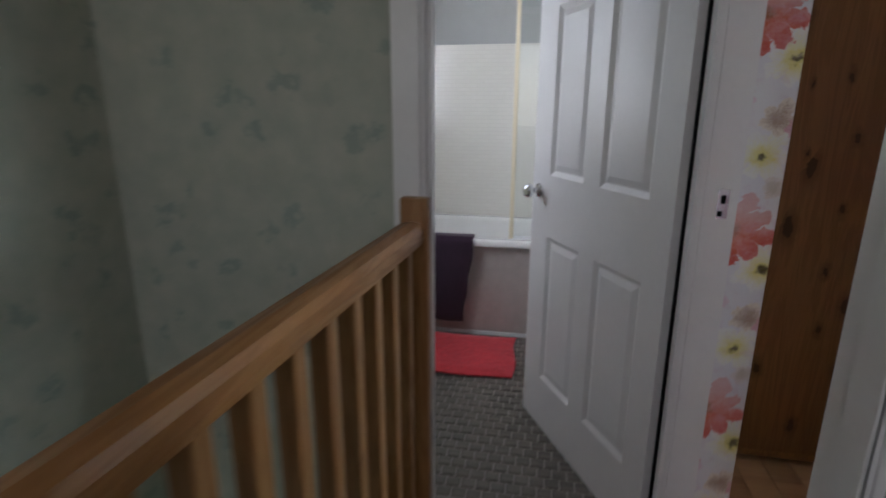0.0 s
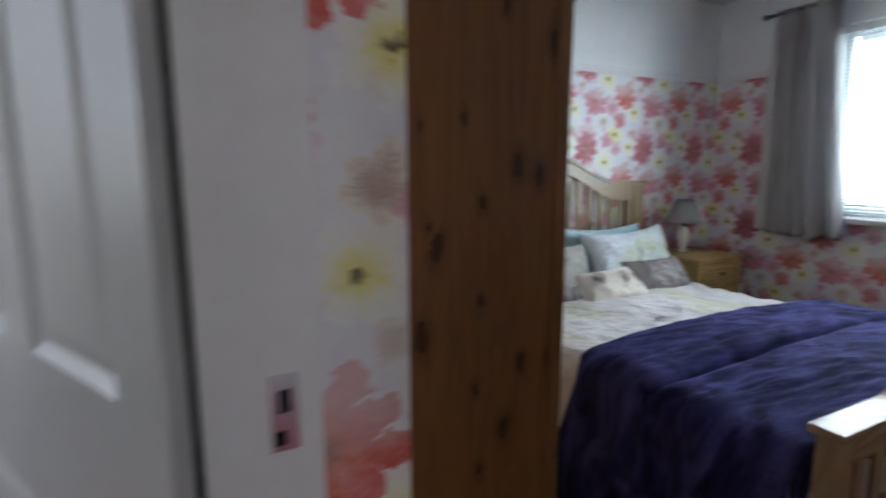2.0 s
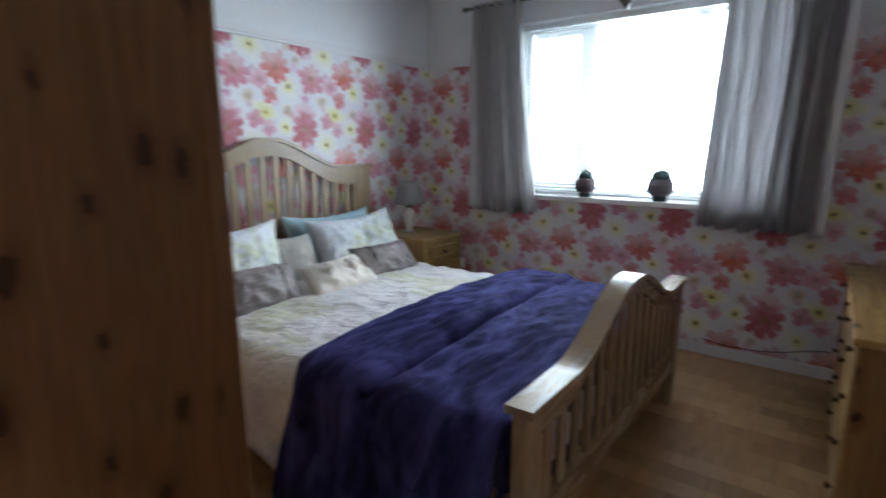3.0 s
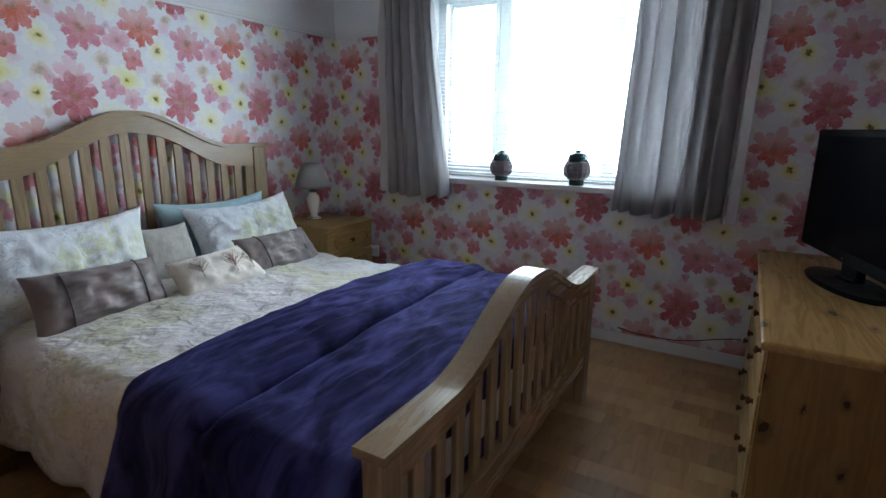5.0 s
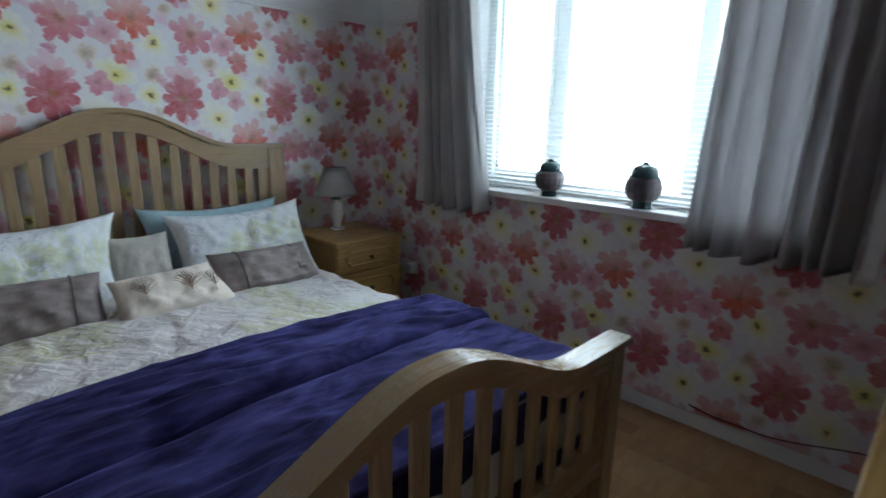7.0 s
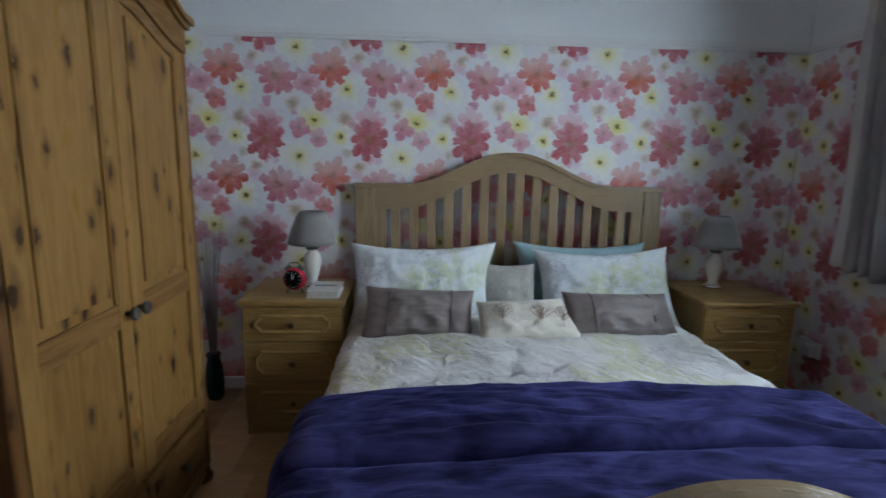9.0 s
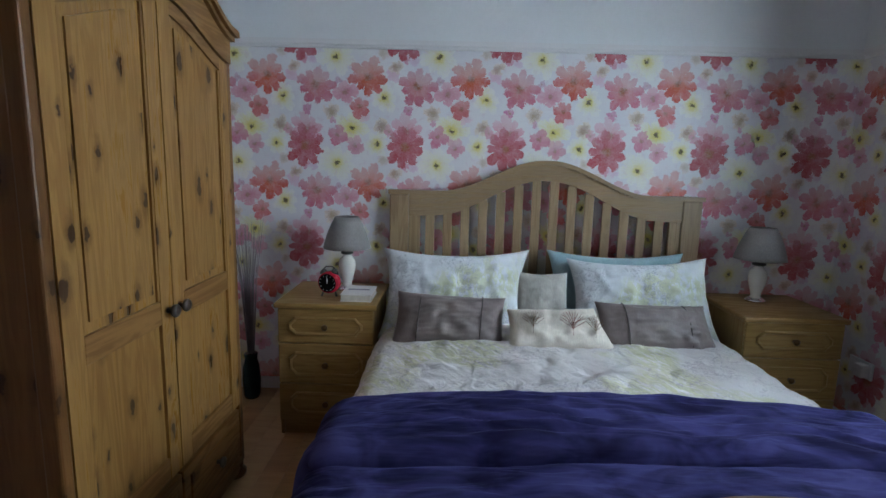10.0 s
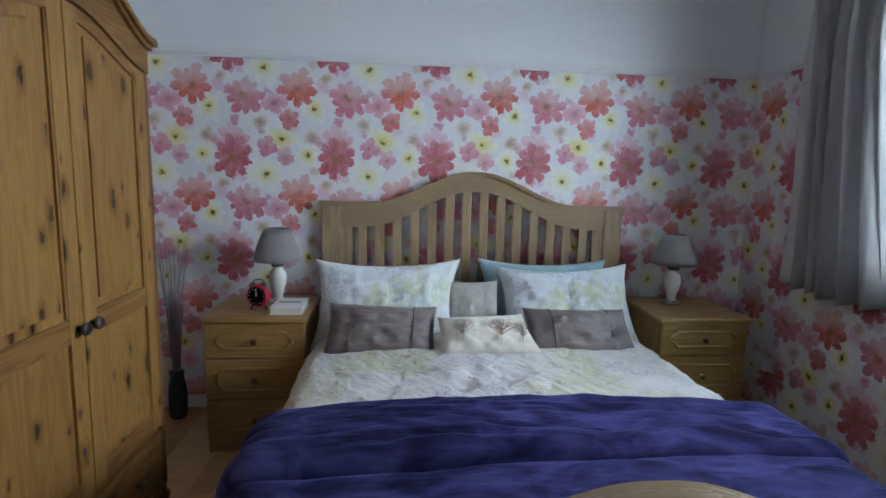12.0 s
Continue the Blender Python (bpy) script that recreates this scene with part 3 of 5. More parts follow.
# bedroom shell; floral paper below the picture rail, white above
wall("wall_north", slabs((WEST, EAST, NORTH, NORTH + 0.12, 0, RAIL + 0.02)), PAPER, "bedroom wall covered in bright floral wallpaper")
wall("wall_north_frieze", slabs((WEST, EAST, NORTH + 0.002, NORTH + 0.12, RAIL + 0.02, TOP)), WHITE_WALL, "white painted wall above the picture rail")
wall("wall_east", slabs((EAST, EAST + 0.26, SOUTH - 0.1, NORTH + 0.12, 0, WZ0 - 0.03), (EAST, EAST + 0.26, SOUTH - 0.1, WX0, WZ0 - 0.03, RAIL + 0.02),
     (EAST, EAST + 0.26, WX1, NORTH + 0.12, WZ0 - 0.03, RAIL + 0.02)), PAPER, "bedroom window wall covered in floral wallpaper")
wall("wall_east_frieze", slabs((EAST + 0.002, EAST + 0.26, SOUTH - 0.1, WX0, RAIL + 0.02, TOP), (EAST + 0.002, EAST + 0.26, WX1, NORTH + 0.12, RAIL + 0.02, TOP),
     (EAST + 0.002, EAST + 0.26, WX0, WX1, WZ1, TOP)), WHITE_WALL, "white painted wall round the window head")
wall("wall_south", slabs((WEST - 0.17, EAST, SOUTH - 0.1, SOUTH, 0, RAIL + 0.02)), PAPER, "bedroom wall behind the chest in floral wallpaper")
wall("wall_south_frieze", slabs((WEST - 0.17, EAST, SOUTH - 0.1, SOUTH - 0.002, RAIL + 0.02, TOP)), WHITE_WALL, "white painted wall above the picture rail")
wall("wall_west", slabs((0.457, WEST, DOOR_N + 0.019, NORTH, 0, RAIL + 0.02), (0.457, WEST, SOUTH, DOOR_S - 0.02, 0, RAIL + 0.02)), REVEAL_PAPER, "bedroom partition with floral wallpaper turned into the doorway")
wall("wall_west_frieze", slabs((0.457, WEST - 0.002, DOOR_N + 0.019, NORTH, RAIL + 0.02, TOP), (0.457, WEST - 0.002, SOUTH, DOOR_S - 0.02, RAIL + 0.02, TOP),
     (0.457, WEST, DOOR_S - 0.02, DOOR_N + 0.019, HEAD, TOP)), WHITE_WALL, "white painted partition above the picture rail")
wall("wall_partition", slabs((LAND, 0.457, -1.6, DOOR_S - 0.02, 0, TOP), (LAND, 0.457, DOOR_S - 0.02, DOOR_N + 0.02, HEAD, TOP)), GREEN, "landing wall in mottled green wallpaper")
fixture("ceiling", slabs((-1.5, EAST + 0.26, -1.7, 3.6, TOP, TOP + 0.1)), CEILING, "plain white painted ceiling", "ceiling")
fixture("floor", slabs((LAND, EAST, SOUTH - 0.1, NORTH + 0.1, -0.15, -0.006)), GROUT, "bedroom floor under the laminate boards", "floor")

# landing, stairwell and bathroom shell
wall("wall_bathroom", slabs((BL - 0.3, -0.345, BATH_Y, BATH_Y + 0.10, -2.5, TOP), (-0.345, 0.375, BATH_Y, BATH_Y + 0.10, HEAD, TOP)), GREEN, "landing wall in mottled green wallpaper")
wall("wall_stair", slabs((-1.36, -1.26, -1.7, BATH_Y, -2.5, TOP)), GREEN, "stairwell wall in mottled green wallpaper")
wall("wall_landing_end", slabs((-1.36, -0.92, -1.7, -1.6, -2.5, TOP), (0.08, 0.457, -1.7, -1.6, -2.5, TOP), (-0.92, 0.08, -1.7, -1.6, -2.5, 1.0), (-0.92, 0.08, -1.7, -1.6, 2.1, TOP)),
     GREEN, "landing end wall in mottled green wallpaper")
fixture("landing_floor", slabs((-0.52, LAND, -1.6, BATH_Y + 0.05, -0.25, 0)), CARPET, "beige carpet on the landing", "floor")
fixture("stairwell_floor", slabs((-1.26, -0.52, -1.6, BATH_Y, -2.5, -2.4)), CARPET, "beige carpet at the foot of the stairwell", "floor")
wall("wall_bath_back", slabs((BL - 0.1, BR, BN, BN + 0.12, 0, 1.66)), TILE_WALL, "bathroom wall of small glossy cream mosaic tiles")
wall("wall_bath_back_upper", slabs((BL - 0.1, BR, BN + 0.006, BN + 0.12, 1.66, TOP)), plain("grey_wall_paint", (0.42, 0.43, 0.42), 0.7, vary=0.03), "grey painted bathroom wall above the tiles")
wall("wall_bath_side", slabs((BL - 0.1, BL, BATH_Y + 0.1, 1.75, 0, TOP), (BL - 0.1, BL, 2.55, BN, 0, TOP), (BL - 0.1, BL, 1.75, 2.55, 0, 1.1), (BL - 0.1, BL, 1.75, 2.55, 2.05, TOP)),
     plain("cream_wall_paint", (0.68, 0.65, 0.50), 0.6, vary=0.04), "cream painted bathroom wall round the window")
wall("wall_bath_partition", slabs((BR, 0.457, BATH_Y + 0.10, BN, 0, TOP)), WHITE_WALL, "white painted bathroom partition")
fixture("bathroom_floor", slabs((BL, BR, BATH_Y + 0.05, BN, -0.15, -0.004)), GROUT, "grouted bathroom floor", "floor")

# picture rail, skirting
for name, b in (("trim", (WEST, EAST, NORTH - 0.024, NORTH)), ("trim", (EAST - 0.024, EAST, WX1 + 0.0, NORTH - 0.024)), ("trim", (EAST - 0.024, EAST, SOUTH, WX0)),
                ("trim", (WEST, EAST - 0.024, SOUTH, SOUTH + 0.024)), ("trim", (WEST, WEST + 0.024, 1.25, NORTH - 0.024))):
    bm = slabs((b[0], b[1], b[2], b[3], RAIL + 0.012, RAIL + 0.038))
    add_box(bm, b[0] + (0.010 if b[1] - b[0] < 0.1 and b[0] > 2 else 0), b[1] - (0.010 if b[1] - b[0] < 0.1 and b[0] < 2 else 0),
            b[2] + (0.010 if b[3] - b[2] < 0.1 and b[2] > 2 else 0), b[3] - (0.010 if b[3] - b[2] < 0.1 and b[2] < 2 else 0), RAIL - 0.004, RAIL + 0.012)
    fixture(name, bm, GLOSS, "white painted picture rail", "picture rail")
for b in ((WEST, EAST, NORTH - 0.016, NORTH), (EAST - 0.016, EAST, SOUTH, NORTH - 0.016), (WEST, EAST - 0.016, SOUTH, SOUTH + 0.016), (WEST, WEST + 0.016, 1.25, NORTH - 0.016)):
    bm = slabs((b[0], b[1], b[2], b[3], 0, 0.068))
    bmesh.ops.bevel(bm, geom=bm.edges[:], offset=0.004, segments=2, affect="EDGES")
    fixture("baseboard", bm, GLOSS, "white painted skirting board", "baseboard")

# ---- doors ----


def panel_door(name, hinge, angle, width, label):
    """A white six-panel door, hinged at one edge and swung open."""
    door = thing(name, (0, 0, 0), label, "door", kind="structure")
    h0, h1, t = 0.008, 1.975, 0.035
    xs = [0, 0.098, width / 2 - 0.060, width / 2 + 0.035, width - 0.135, width]
    zs = [h0, 0.22, 0.80, 1.03, 1.60, 1.70, 1.87, h1]
    bm = bmesh.new()
    for x0, x1 in ((xs[0], xs[1]), (xs[2], xs[3]), (xs[4], xs[5])):
        add_box(bm, x0, x1, 0, t, h0, h1)
    for z0, z1 in ((zs[0], zs[1]), (zs[2], zs[3]), (zs[4], zs[5]), (zs[6], zs[7])):
        add_box(bm, xs[1], xs[2], 0.0, t, z0, z1)
        add_box(bm, xs[3], xs[4], 0.0, t, z0, z1)
    part("frame", bm, GLOSS, door)
    for x0, x1 in ((xs[1], xs[2]), (xs[3], xs[4])):
        for z0, z1 in ((zs[1], zs[2]), (zs[3], zs[4]), (zs[5], zs[6])):
            bm = bmesh.new()
            for y, s in ((0.0, 1), (t, -1)):
                rings = []
                for inset, depth in ((0, 0.0), (0.016, 0.010), (0.020, 0.010), (0.040, 0.003)):
                    rings.append([bm.verts.new(p) for p in ((x0 + inset, y + s * depth, z0 + inset), (x1 - inset, y + s * depth, z0 + inset), (x1 - inset, y + s * depth, z1 - inset), (x0 + inset, y + s * depth, z1 - inset))])
                for a, b in zip(rings, rings[1:]):
                    for i in range(4):
                        bm.faces.new((a[i], a[(i + 1) % 4], b[(i + 1) % 4], b[i]))
                bm.faces.new(rings[-1])
            part("panel", bm, GLOSS, door)
    part("door_handle", turned([(0.004, 0), (0.026, 0.0), (0.026, 0.006), (0.010, 0.010), (0.010, 0.03), (0.024, 0.036), (0.027, 0.048), (0.020, 0.060), (0.004, 0.063)], (width - 0.055, 0.0, 0.965), (0, -1, 0)), CHROME, door, "round chrome knob", True)
    part("door_handle", turned([(0.004, 0), (0.026, 0.0), (0.026, 0.006), (0.010, 0.010), (0.010, 0.03), (0.024, 0.036), (0.027, 0.048), (0.020, 0.060), (0.004, 0.063)], (width - 0.055, t, 0.965), (0, 1, 0)), CHROME, door, "round chrome knob", True)
    part("latch", box(width - 0.002, width + 0.004, 0.005, 0.030, 0.92, 1.01), CHROME, door, "chrome latch plate")
    door.matrix_world = pose(*hinge, 0, 0, angle)
    return door


panel_door("door_1", (0.362, 1.182, 0), 117.25, 0.794, "white six-panel bathroom door standing open")


def lining(name, bm_list, label):
    ob = thing(name, (0, 0, 0), label, "door frame", kind="structure")
    for n, bm in bm_list:
        bmesh.ops.bevel(bm, geom=bm.edges[:], offset=0.004, segments=2, affect="EDGES")
        part(n, bm, GLOSS, ob)
    return ob


lining("door_frame_1", [("jamb", box(-0.345, -0.300, BATH_Y - 0.004, BATH_Y + 0.104, 0, HEAD)), ("jamb", box(0.366, 0.376, BATH_Y - 0.004, BATH_Y + 0.104, 0, HEAD)), ("head", box(-0.300, 0.366, BATH_Y - 0.004, BATH_Y + 0.104, HEAD - 0.03, HEAD)),
       ("architrave", box(-0.385, -0.310, BATH_Y - 0.022, BATH_Y - 0.004, 0, HEAD + 0.05)), ("architrave", box(-0.310, 0.372, BATH_Y - 0.022, BATH_Y - 0.004, HEAD - 0.01, HEAD + 0.05)),
       ("stop", box(-0.300, -0.288, BATH_Y + 0.02, BATH_Y + 0.06, 0, HEAD - 0.03)), ("stop", box(0.362, 0.366, BATH_Y + 0.060, BATH_Y + 0.10, 0, HEAD - 0.03))], "white painted bathroom door frame")
frame2 = lining("door_frame_2", [("jamb", box(0.376, 0.458, DOOR_N - 0.012, DOOR_N + 0.016, 0, HEAD)), ("jamb", box(LAND - 0.004, 0.458, DOOR_S - 0.02, DOOR_S + 0.012, 0, HEAD)),
       ("head", box(LAND - 0.004, 0.458, DOOR_S + 0.012, DOOR_N - 0.012, HEAD - 0.03, HEAD)), ("stop", box(0.376, 0.398, DOOR_N - 0.024, DOOR_N - 0.012, 0, HEAD - 0.03)),
       ("architrave", box(LAND - 0.022, LAND - 0.004, DOOR_S - 0.12, DOOR_S - 0.012, 0, HEAD + 0.05)), ("architrave", box(LAND - 0.030, LAND - 0.022, DOOR_S - 0.12, DOOR_S - 0.06, 0, HEAD + 0.05)),
       ("architrave", box(LAND - 0.022, LAND - 0.004, DOOR_S - 0.012, DOOR_N + 0.02, HEAD - 0.01, HEAD + 0.05)), ("architrave", box(0.358, 0.376, DOOR_N - 0.03, BATH_Y - 0.024, 0, HEAD))], "white painted bedroom door frame")
# black strip standing in for the shade in the gap beside the door
part("draught_seal", box(0.3500, 0.3570, 1.150, 1.160, 0.0, 1.97), BLACK, bpy.data.objects["door_frame_1"], "black strip for the shade in the hinge gap")
bm = slabs((0.412, 0.436, DOOR_N - 0.0150, DOOR_N - 0.0120, 1.012, 1.082))
keep = part("strike_plate", bm, CHROME, frame2, "chrome strike plate")
part("strike_hole", slabs((0.419, 0.429, DOOR_N - 0.0165, DOOR_N - 0.0150, 1.048, 1.068)), BLACK, keep)
part("strike_hole", slabs((0.414, 0.424, DOOR_N - 0.0165, DOOR_N - 0.0150, 1.018, 1.030)), BLACK, keep)

# ---- bedroom window ----
win = thing("window_1", (EAST, 1.8, WZ0), "white three-light window filled with bright daylight", "window", kind="structure")
for n, b in (("window_frame", (WX0, WX0 + 0.06, WZ0, WZ1)), ("window_frame", (WX1 - 0.06, WX1, WZ0, WZ1)), ("window_frame", (WX0 + 0.06, WX1 - 0.06, WZ0, WZ0 + 0.06)), ("window_frame", (WX0 + 0.06, WX1 - 0.06, WZ1 - 0.06, WZ1)),
             ("mullion", (2.11, 2.19, WZ0 + 0.06, WZ1 - 0.06)), ("mullion", (1.42, 1.50, WZ0 + 0.06, WZ1 - 0.06)),
             ("sash", (2.19, 2.225, WZ0 + 0.06, WZ1 - 0.06)), ("sash", (2.525, 2.56, WZ0 + 0.06, WZ1 - 0.06)), ("sash", (2.225, 2.525, WZ0 + 0.06, WZ0 + 0.095)), ("sash", (2.225, 2.525, WZ1 - 0.095, WZ1 - 0.06))):
    part(n, box(EAST + 0.13, EAST + 0.19, *b, 0.006), PVC, win)
for a, b in ((WX0 + 0.06, 1.42), (1.50, 2.11), (2.225, 2.525)):
    pane = part("pane", box(EAST + 0.155, EAST + 0.163, a, b, WZ0 + 0.05, WZ1 - 0.05), GLASS, win)
    pane.visible_shadow = False
bm = box(EAST - 0.075, EAST + 0.13, WX0 - 0.03, WX1 + 0.03, WZ0 - 0.035, WZ0, 0.006)
part("window_sill", bm, GLOSS, win)
part("reveal", slabs((EAST, EAST + 0.26, WX0, WX0 + 0.003, WZ0, WZ1), (EAST, EAST + 0.26, WX1 - 0.003, WX1, WZ0, WZ1), (EAST, EAST + 0.26, WX0 + 0.003, WX1 - 0.003, WZ1 - 0.003, WZ1)), WHITE_WALL, win)

blind = thing("venetian_blind", (EAST + 0.07, 1.8, WZ0), "white venetian blind with thin open slats", "blind")
part("headrail", box(EAST + 0.05, EAST + 0.09, WX0 + 0.02, WX1 - 0.02, WZ1 - 0.045, WZ1 - 0.006, 0.003), PVC, blind)
part("bottom_rail", box(EAST + 0.058, EAST + 0.082, WX0 + 0.02, WX1 - 0.02, WZ0 + 0.004, WZ0 + 0.018, 0.003), PVC, blind)
n_slat, slat_mesh = 46, None
for i in range(n_slat):
    z = WZ0 + 0.035 + i * (WZ1 - 0.06 - WZ0 - 0.035) / (n_slat - 1)
    if slat_mesh is None:
        bm = bmesh.new()
        rows = []
        for k in range(5):
            s = (k - 2) / 2 * 0.0125
            rows.append([bm.verts.new((s * 0.97, y, s * 0.20 + 0.0012 * (1 - (k - 2) ** 2 / 4))) for y in (WX0 + 0.02 - 1.8, WX1 - 0.02 - 1.8)])
        for a, b in zip(rows, rows[1:]):
            bm.faces.new((a[0], a[1], b[1], b[0]))
        slat_mesh = bpy.data.meshes.new("slat")
        bm.to_mesh(slat_mesh)
        bm.free()
        slat_mesh.materials.append(SLAT)
    s = new("slat", slat_mesh)
    s.parent, s.location = blind, (0, 0, z - WZ0)
for y in (1.2, 1.8, 2.4):
    part("ladder_cord", tube([(EAST + 0.07, y, WZ0 + 0.01), (EAST + 0.07, y, WZ1 - 0.02)], 0.001, 5), PVC, blind)
part("tilt_cord", tube([(EAST + 0.045, 1.40, WZ1 - 0.03), (EAST + 0.045, 1.41, 1.4), (EAST + 0.044, 1.40, 1.05)], 0.0016, 5), PVC, blind)

# ---- curtains ----
ROD_X, ROD_Z = EAST - 0.10, 2.225
rod = thing("curtain_rod", (ROD_X, 1.8, ROD_Z), "dark metal curtain pole above the window", "curtain rod")
part("pole", tube([(ROD_X, 0.62, ROD_Z), (ROD_X, 3.0, ROD_Z)], 0.011, 12), PEWTER, rod, smooth=True)
for y in (0.60, 3.02):
    part("finial", turned([(0.004, 0), (0.016, 0.004), (0.020, 0.014), (0.014, 0.026), (0.003, 0.03)], (ROD_X, y - 0.015, ROD_Z), (0, 1, 0)), PEWTER, rod, smooth=True)
for y in (0.70, 1.8, 2.9):
    part("bracket", box(ROD_X - 0.006, EAST + 0.002, y - 0.008, y + 0.008, ROD_Z - 0.02, ROD_Z + 0.006, 0.002), PEWTER, rod)


def curtain(name, ya, yb, yc, yd, z0, folds, seed, lining):
    """ya..yb: the extent at the top, yc..yd: at the hem; lining: the side on which the pale lining shows."""
    ob = thing(name, (ROD_X, (ya + yb) / 2, z0), "grey lined cotton curtain hanging in soft folds", "curtain", "curtains at the window")
    ph = [math.sin(seed * 3.1 + k * 1.7) for k in range(8)]

    def where(u, v):
        lo, hi = ya + (yc - ya) * v ** 1.4, yb + (yd - yb) * v ** 1.4
        uu = u + 0.045 * math.sin(2 * math.pi * (u * 1.3 + ph[0])) + 0.020 * math.sin(2 * math.pi * (u * 2.9 + ph[6] + 0.3 * v))
        wide = 0.012 + 0.040 * smoothstep(v * 4) * (0.70 + 0.30 * math.sin(5.1 * u + 2 * ph[7]))
        a = 2 * math.pi * folds * uu + 0.8 * ph[1] + 0.7 * v * ph[2]
        x = ROD_X - 0.014 + wide * (math.sin(a) + 0.28 * math.sin(2 * a + ph[3] + 1.5 * v) + 0.16 * math.sin(2 * math.pi * folds * 3.1 * u + ph[4] + 2 * v))
        y = lo + (hi - lo) * u + 0.020 * math.cos(a + ph[4]) * smoothstep(v * 4)
        z = ROD_Z - 0.012 + 0.03 * (1 if v < 0.02 else 0) - v * (ROD_Z - z0) + (0.012 * math.sin(a + ph[5]) + 0.010 * math.sin(9 * u + ph[6])) * v
        return (min(x, EAST - 0.024), y, z)
    thicken(part("cloth", sheet(int(folds * 18), 44, where), CURTAIN, ob, smooth=True), 0.003, 0)
    part("heading_tape", sheet(int(folds * 16), 2, lambda u, v: (where(u, 0.02)[0] - 0.004, where(u, 0.02)[1], ROD_Z - 0.02 - 0.07 * v)), CURTAIN, ob, smooth=True)
    for k in range(int(folds) + 1):
        u = (k + 0.25) / (folds + 0.5)
        part("hook", tube([(ROD_X, where(u, 0.0)[1], ROD_Z + 0.013), (ROD_X - 0.012, where(u, 0.0)[1], ROD_Z), (ROD_X - 0.008, where(u, 0.0)[1], ROD_Z - 0.03)], 0.0022, 6), PEWTER, ob)

    def lined(u, v):
        p = where(0.0 if lining < 0 else 1.0, v)
        return (min(p[0] + 0.012 - 0.020 * u + 0.006 * math.sin(9 * v + u), EAST - 0.020), p[1] + lining * (0.008 + 0.050 * u) * smoothstep(v * 3 + 0.1), p[2] + 0.015 * u + 0.006 * math.sin(7 * u))
    thicken(part("lining", sheet(6, 40, lined), LINING, ob, "pale cotton lining turned out at the edge", True), 0.002, 0)
    return ob


curtain("curtain", 2.54, 2.93, 2.40, 2.92, 0.812, 5.5, 1.0, 1)
curtain("curtain", 0.765, 1.305, 0.79, 1.345, 0.826, 6.5, 2.3, -1)

# ---- bed ----
BX0, BX1, BC = 1.67, 3.31, 2.49
bed = thing("bed", (BC, 2.3, 0), "pale oak king-size bed with arched slatted ends", "bed")


def arch(x, low, high):
    return low + (high - low) * smoothstep(1 - (abs(x - BC) - 0.02) / 0.52)


def bed_end(y0, y1, low, high, post_w, rail_h, slat_y, z_slat, n, cap, stile):
    xs = [BX0 + (BX1 - BX0) * i / 60 for i in range(61)]
    for x0, x1 in ((BX0 + 0.006, BX0 + post_w), (BX1 - post_w, BX1 - 0.006)):
        part("post", box(x0, x1, y0 + 0.004, y1 - 0.004, 0, low - (0.022 if cap else 0.012), 0.006), OAK_Z, bed)
    inner = [x for x in xs if BX0 + post_w < x < BX1 - post_w]
    inner = [BX0 + post_w + 0.002] + inner + [BX1 - post_w - 0.002]
    out = [(x, arch(x, low, high) - 0.016) for x in inner] + [(x, arch(x, low, high) - rail_h - 0.03 * smoothstep((abs(x - BC) - 0.2) / 0.5)) for x in reversed(inner)]
    part("top_rail", prism(out, "y", y0 + 0.008, y1 - 0.008, 0.004), OAK_X, bed)
    out = [(x, arch(x, low, high)) for x in xs] + [(x, arch(x, low, high) - 0.022) for x in reversed(xs)]
    part("cap_rail", prism(out, "y", y0 - cap, y1 + cap, 0.005), OAK_X, bed)
    for i in range(n):
        x = BX0 + post_w + stile + 0.005 + (BX1 - BX0 - 2 * (post_w + stile + 0.005)) * (i + 0.5) / n
        part("slat", box(x - 0.024, x + 0.024, slat_y - 0.008, slat_y + 0.008, z_slat, arch(x, low, high) - rail_h, 0.003), OAK_Z, bed)
    for x0, x1 in ((BX0 + post_w + 0.002, BX0 + post_w + stile), (BX1 - post_w - stile, BX1 - post_w - 0.002)):
        part("stile", box(x0, x1, y0 + 0.012, y1 - 0.012, z_slat - 0.02, arch(x0, low, high) - rail_h - 0.03, 0.003), OAK_Z, bed)
    part("bottom_rail", box(BX0 + post_w, BX1 - post_w, y0 + 0.01, y1 - 0.01, z_slat - 0.12, z_slat, 0.005), OAK_X, bed)


bed_end(3.36, 3.41, 1.145, 1.312, 0.105, 0.105, 3.385, 0.50, 14, 0.008, 0.062)
bed_end(1.268, 1.322, 0.645, 0.812, 0.085, 0.075, 1.295, 0.30, 14, 0.012, 0.03)
for x0, x1 in ((BX0 + 0.03, BX0 + 0.06), (BX1 - 0.06, BX1 - 0.03)):
    part("side_rail", box(x0, x1, 1.322, 3.36, 0.20, 0.36, 0.005), OAK_Y, bed)
for i in range(12):
    y = 1.42 + i * 0.165
    part("bed_slat", box(BX0 + 0.06, BX1 - 0.06, y - 0.035, y + 0.035, 0.275, 0.292), OAK_X, bed)

mattress = tagged(part("mattress", box(BX0 + 0.06, BX1 - 0.06, 1.335, 3.35, 0.293, 0.46, 0.05, 4), MATTRESS, smooth=True), "deep quilted mattress under the covers", "mattress")


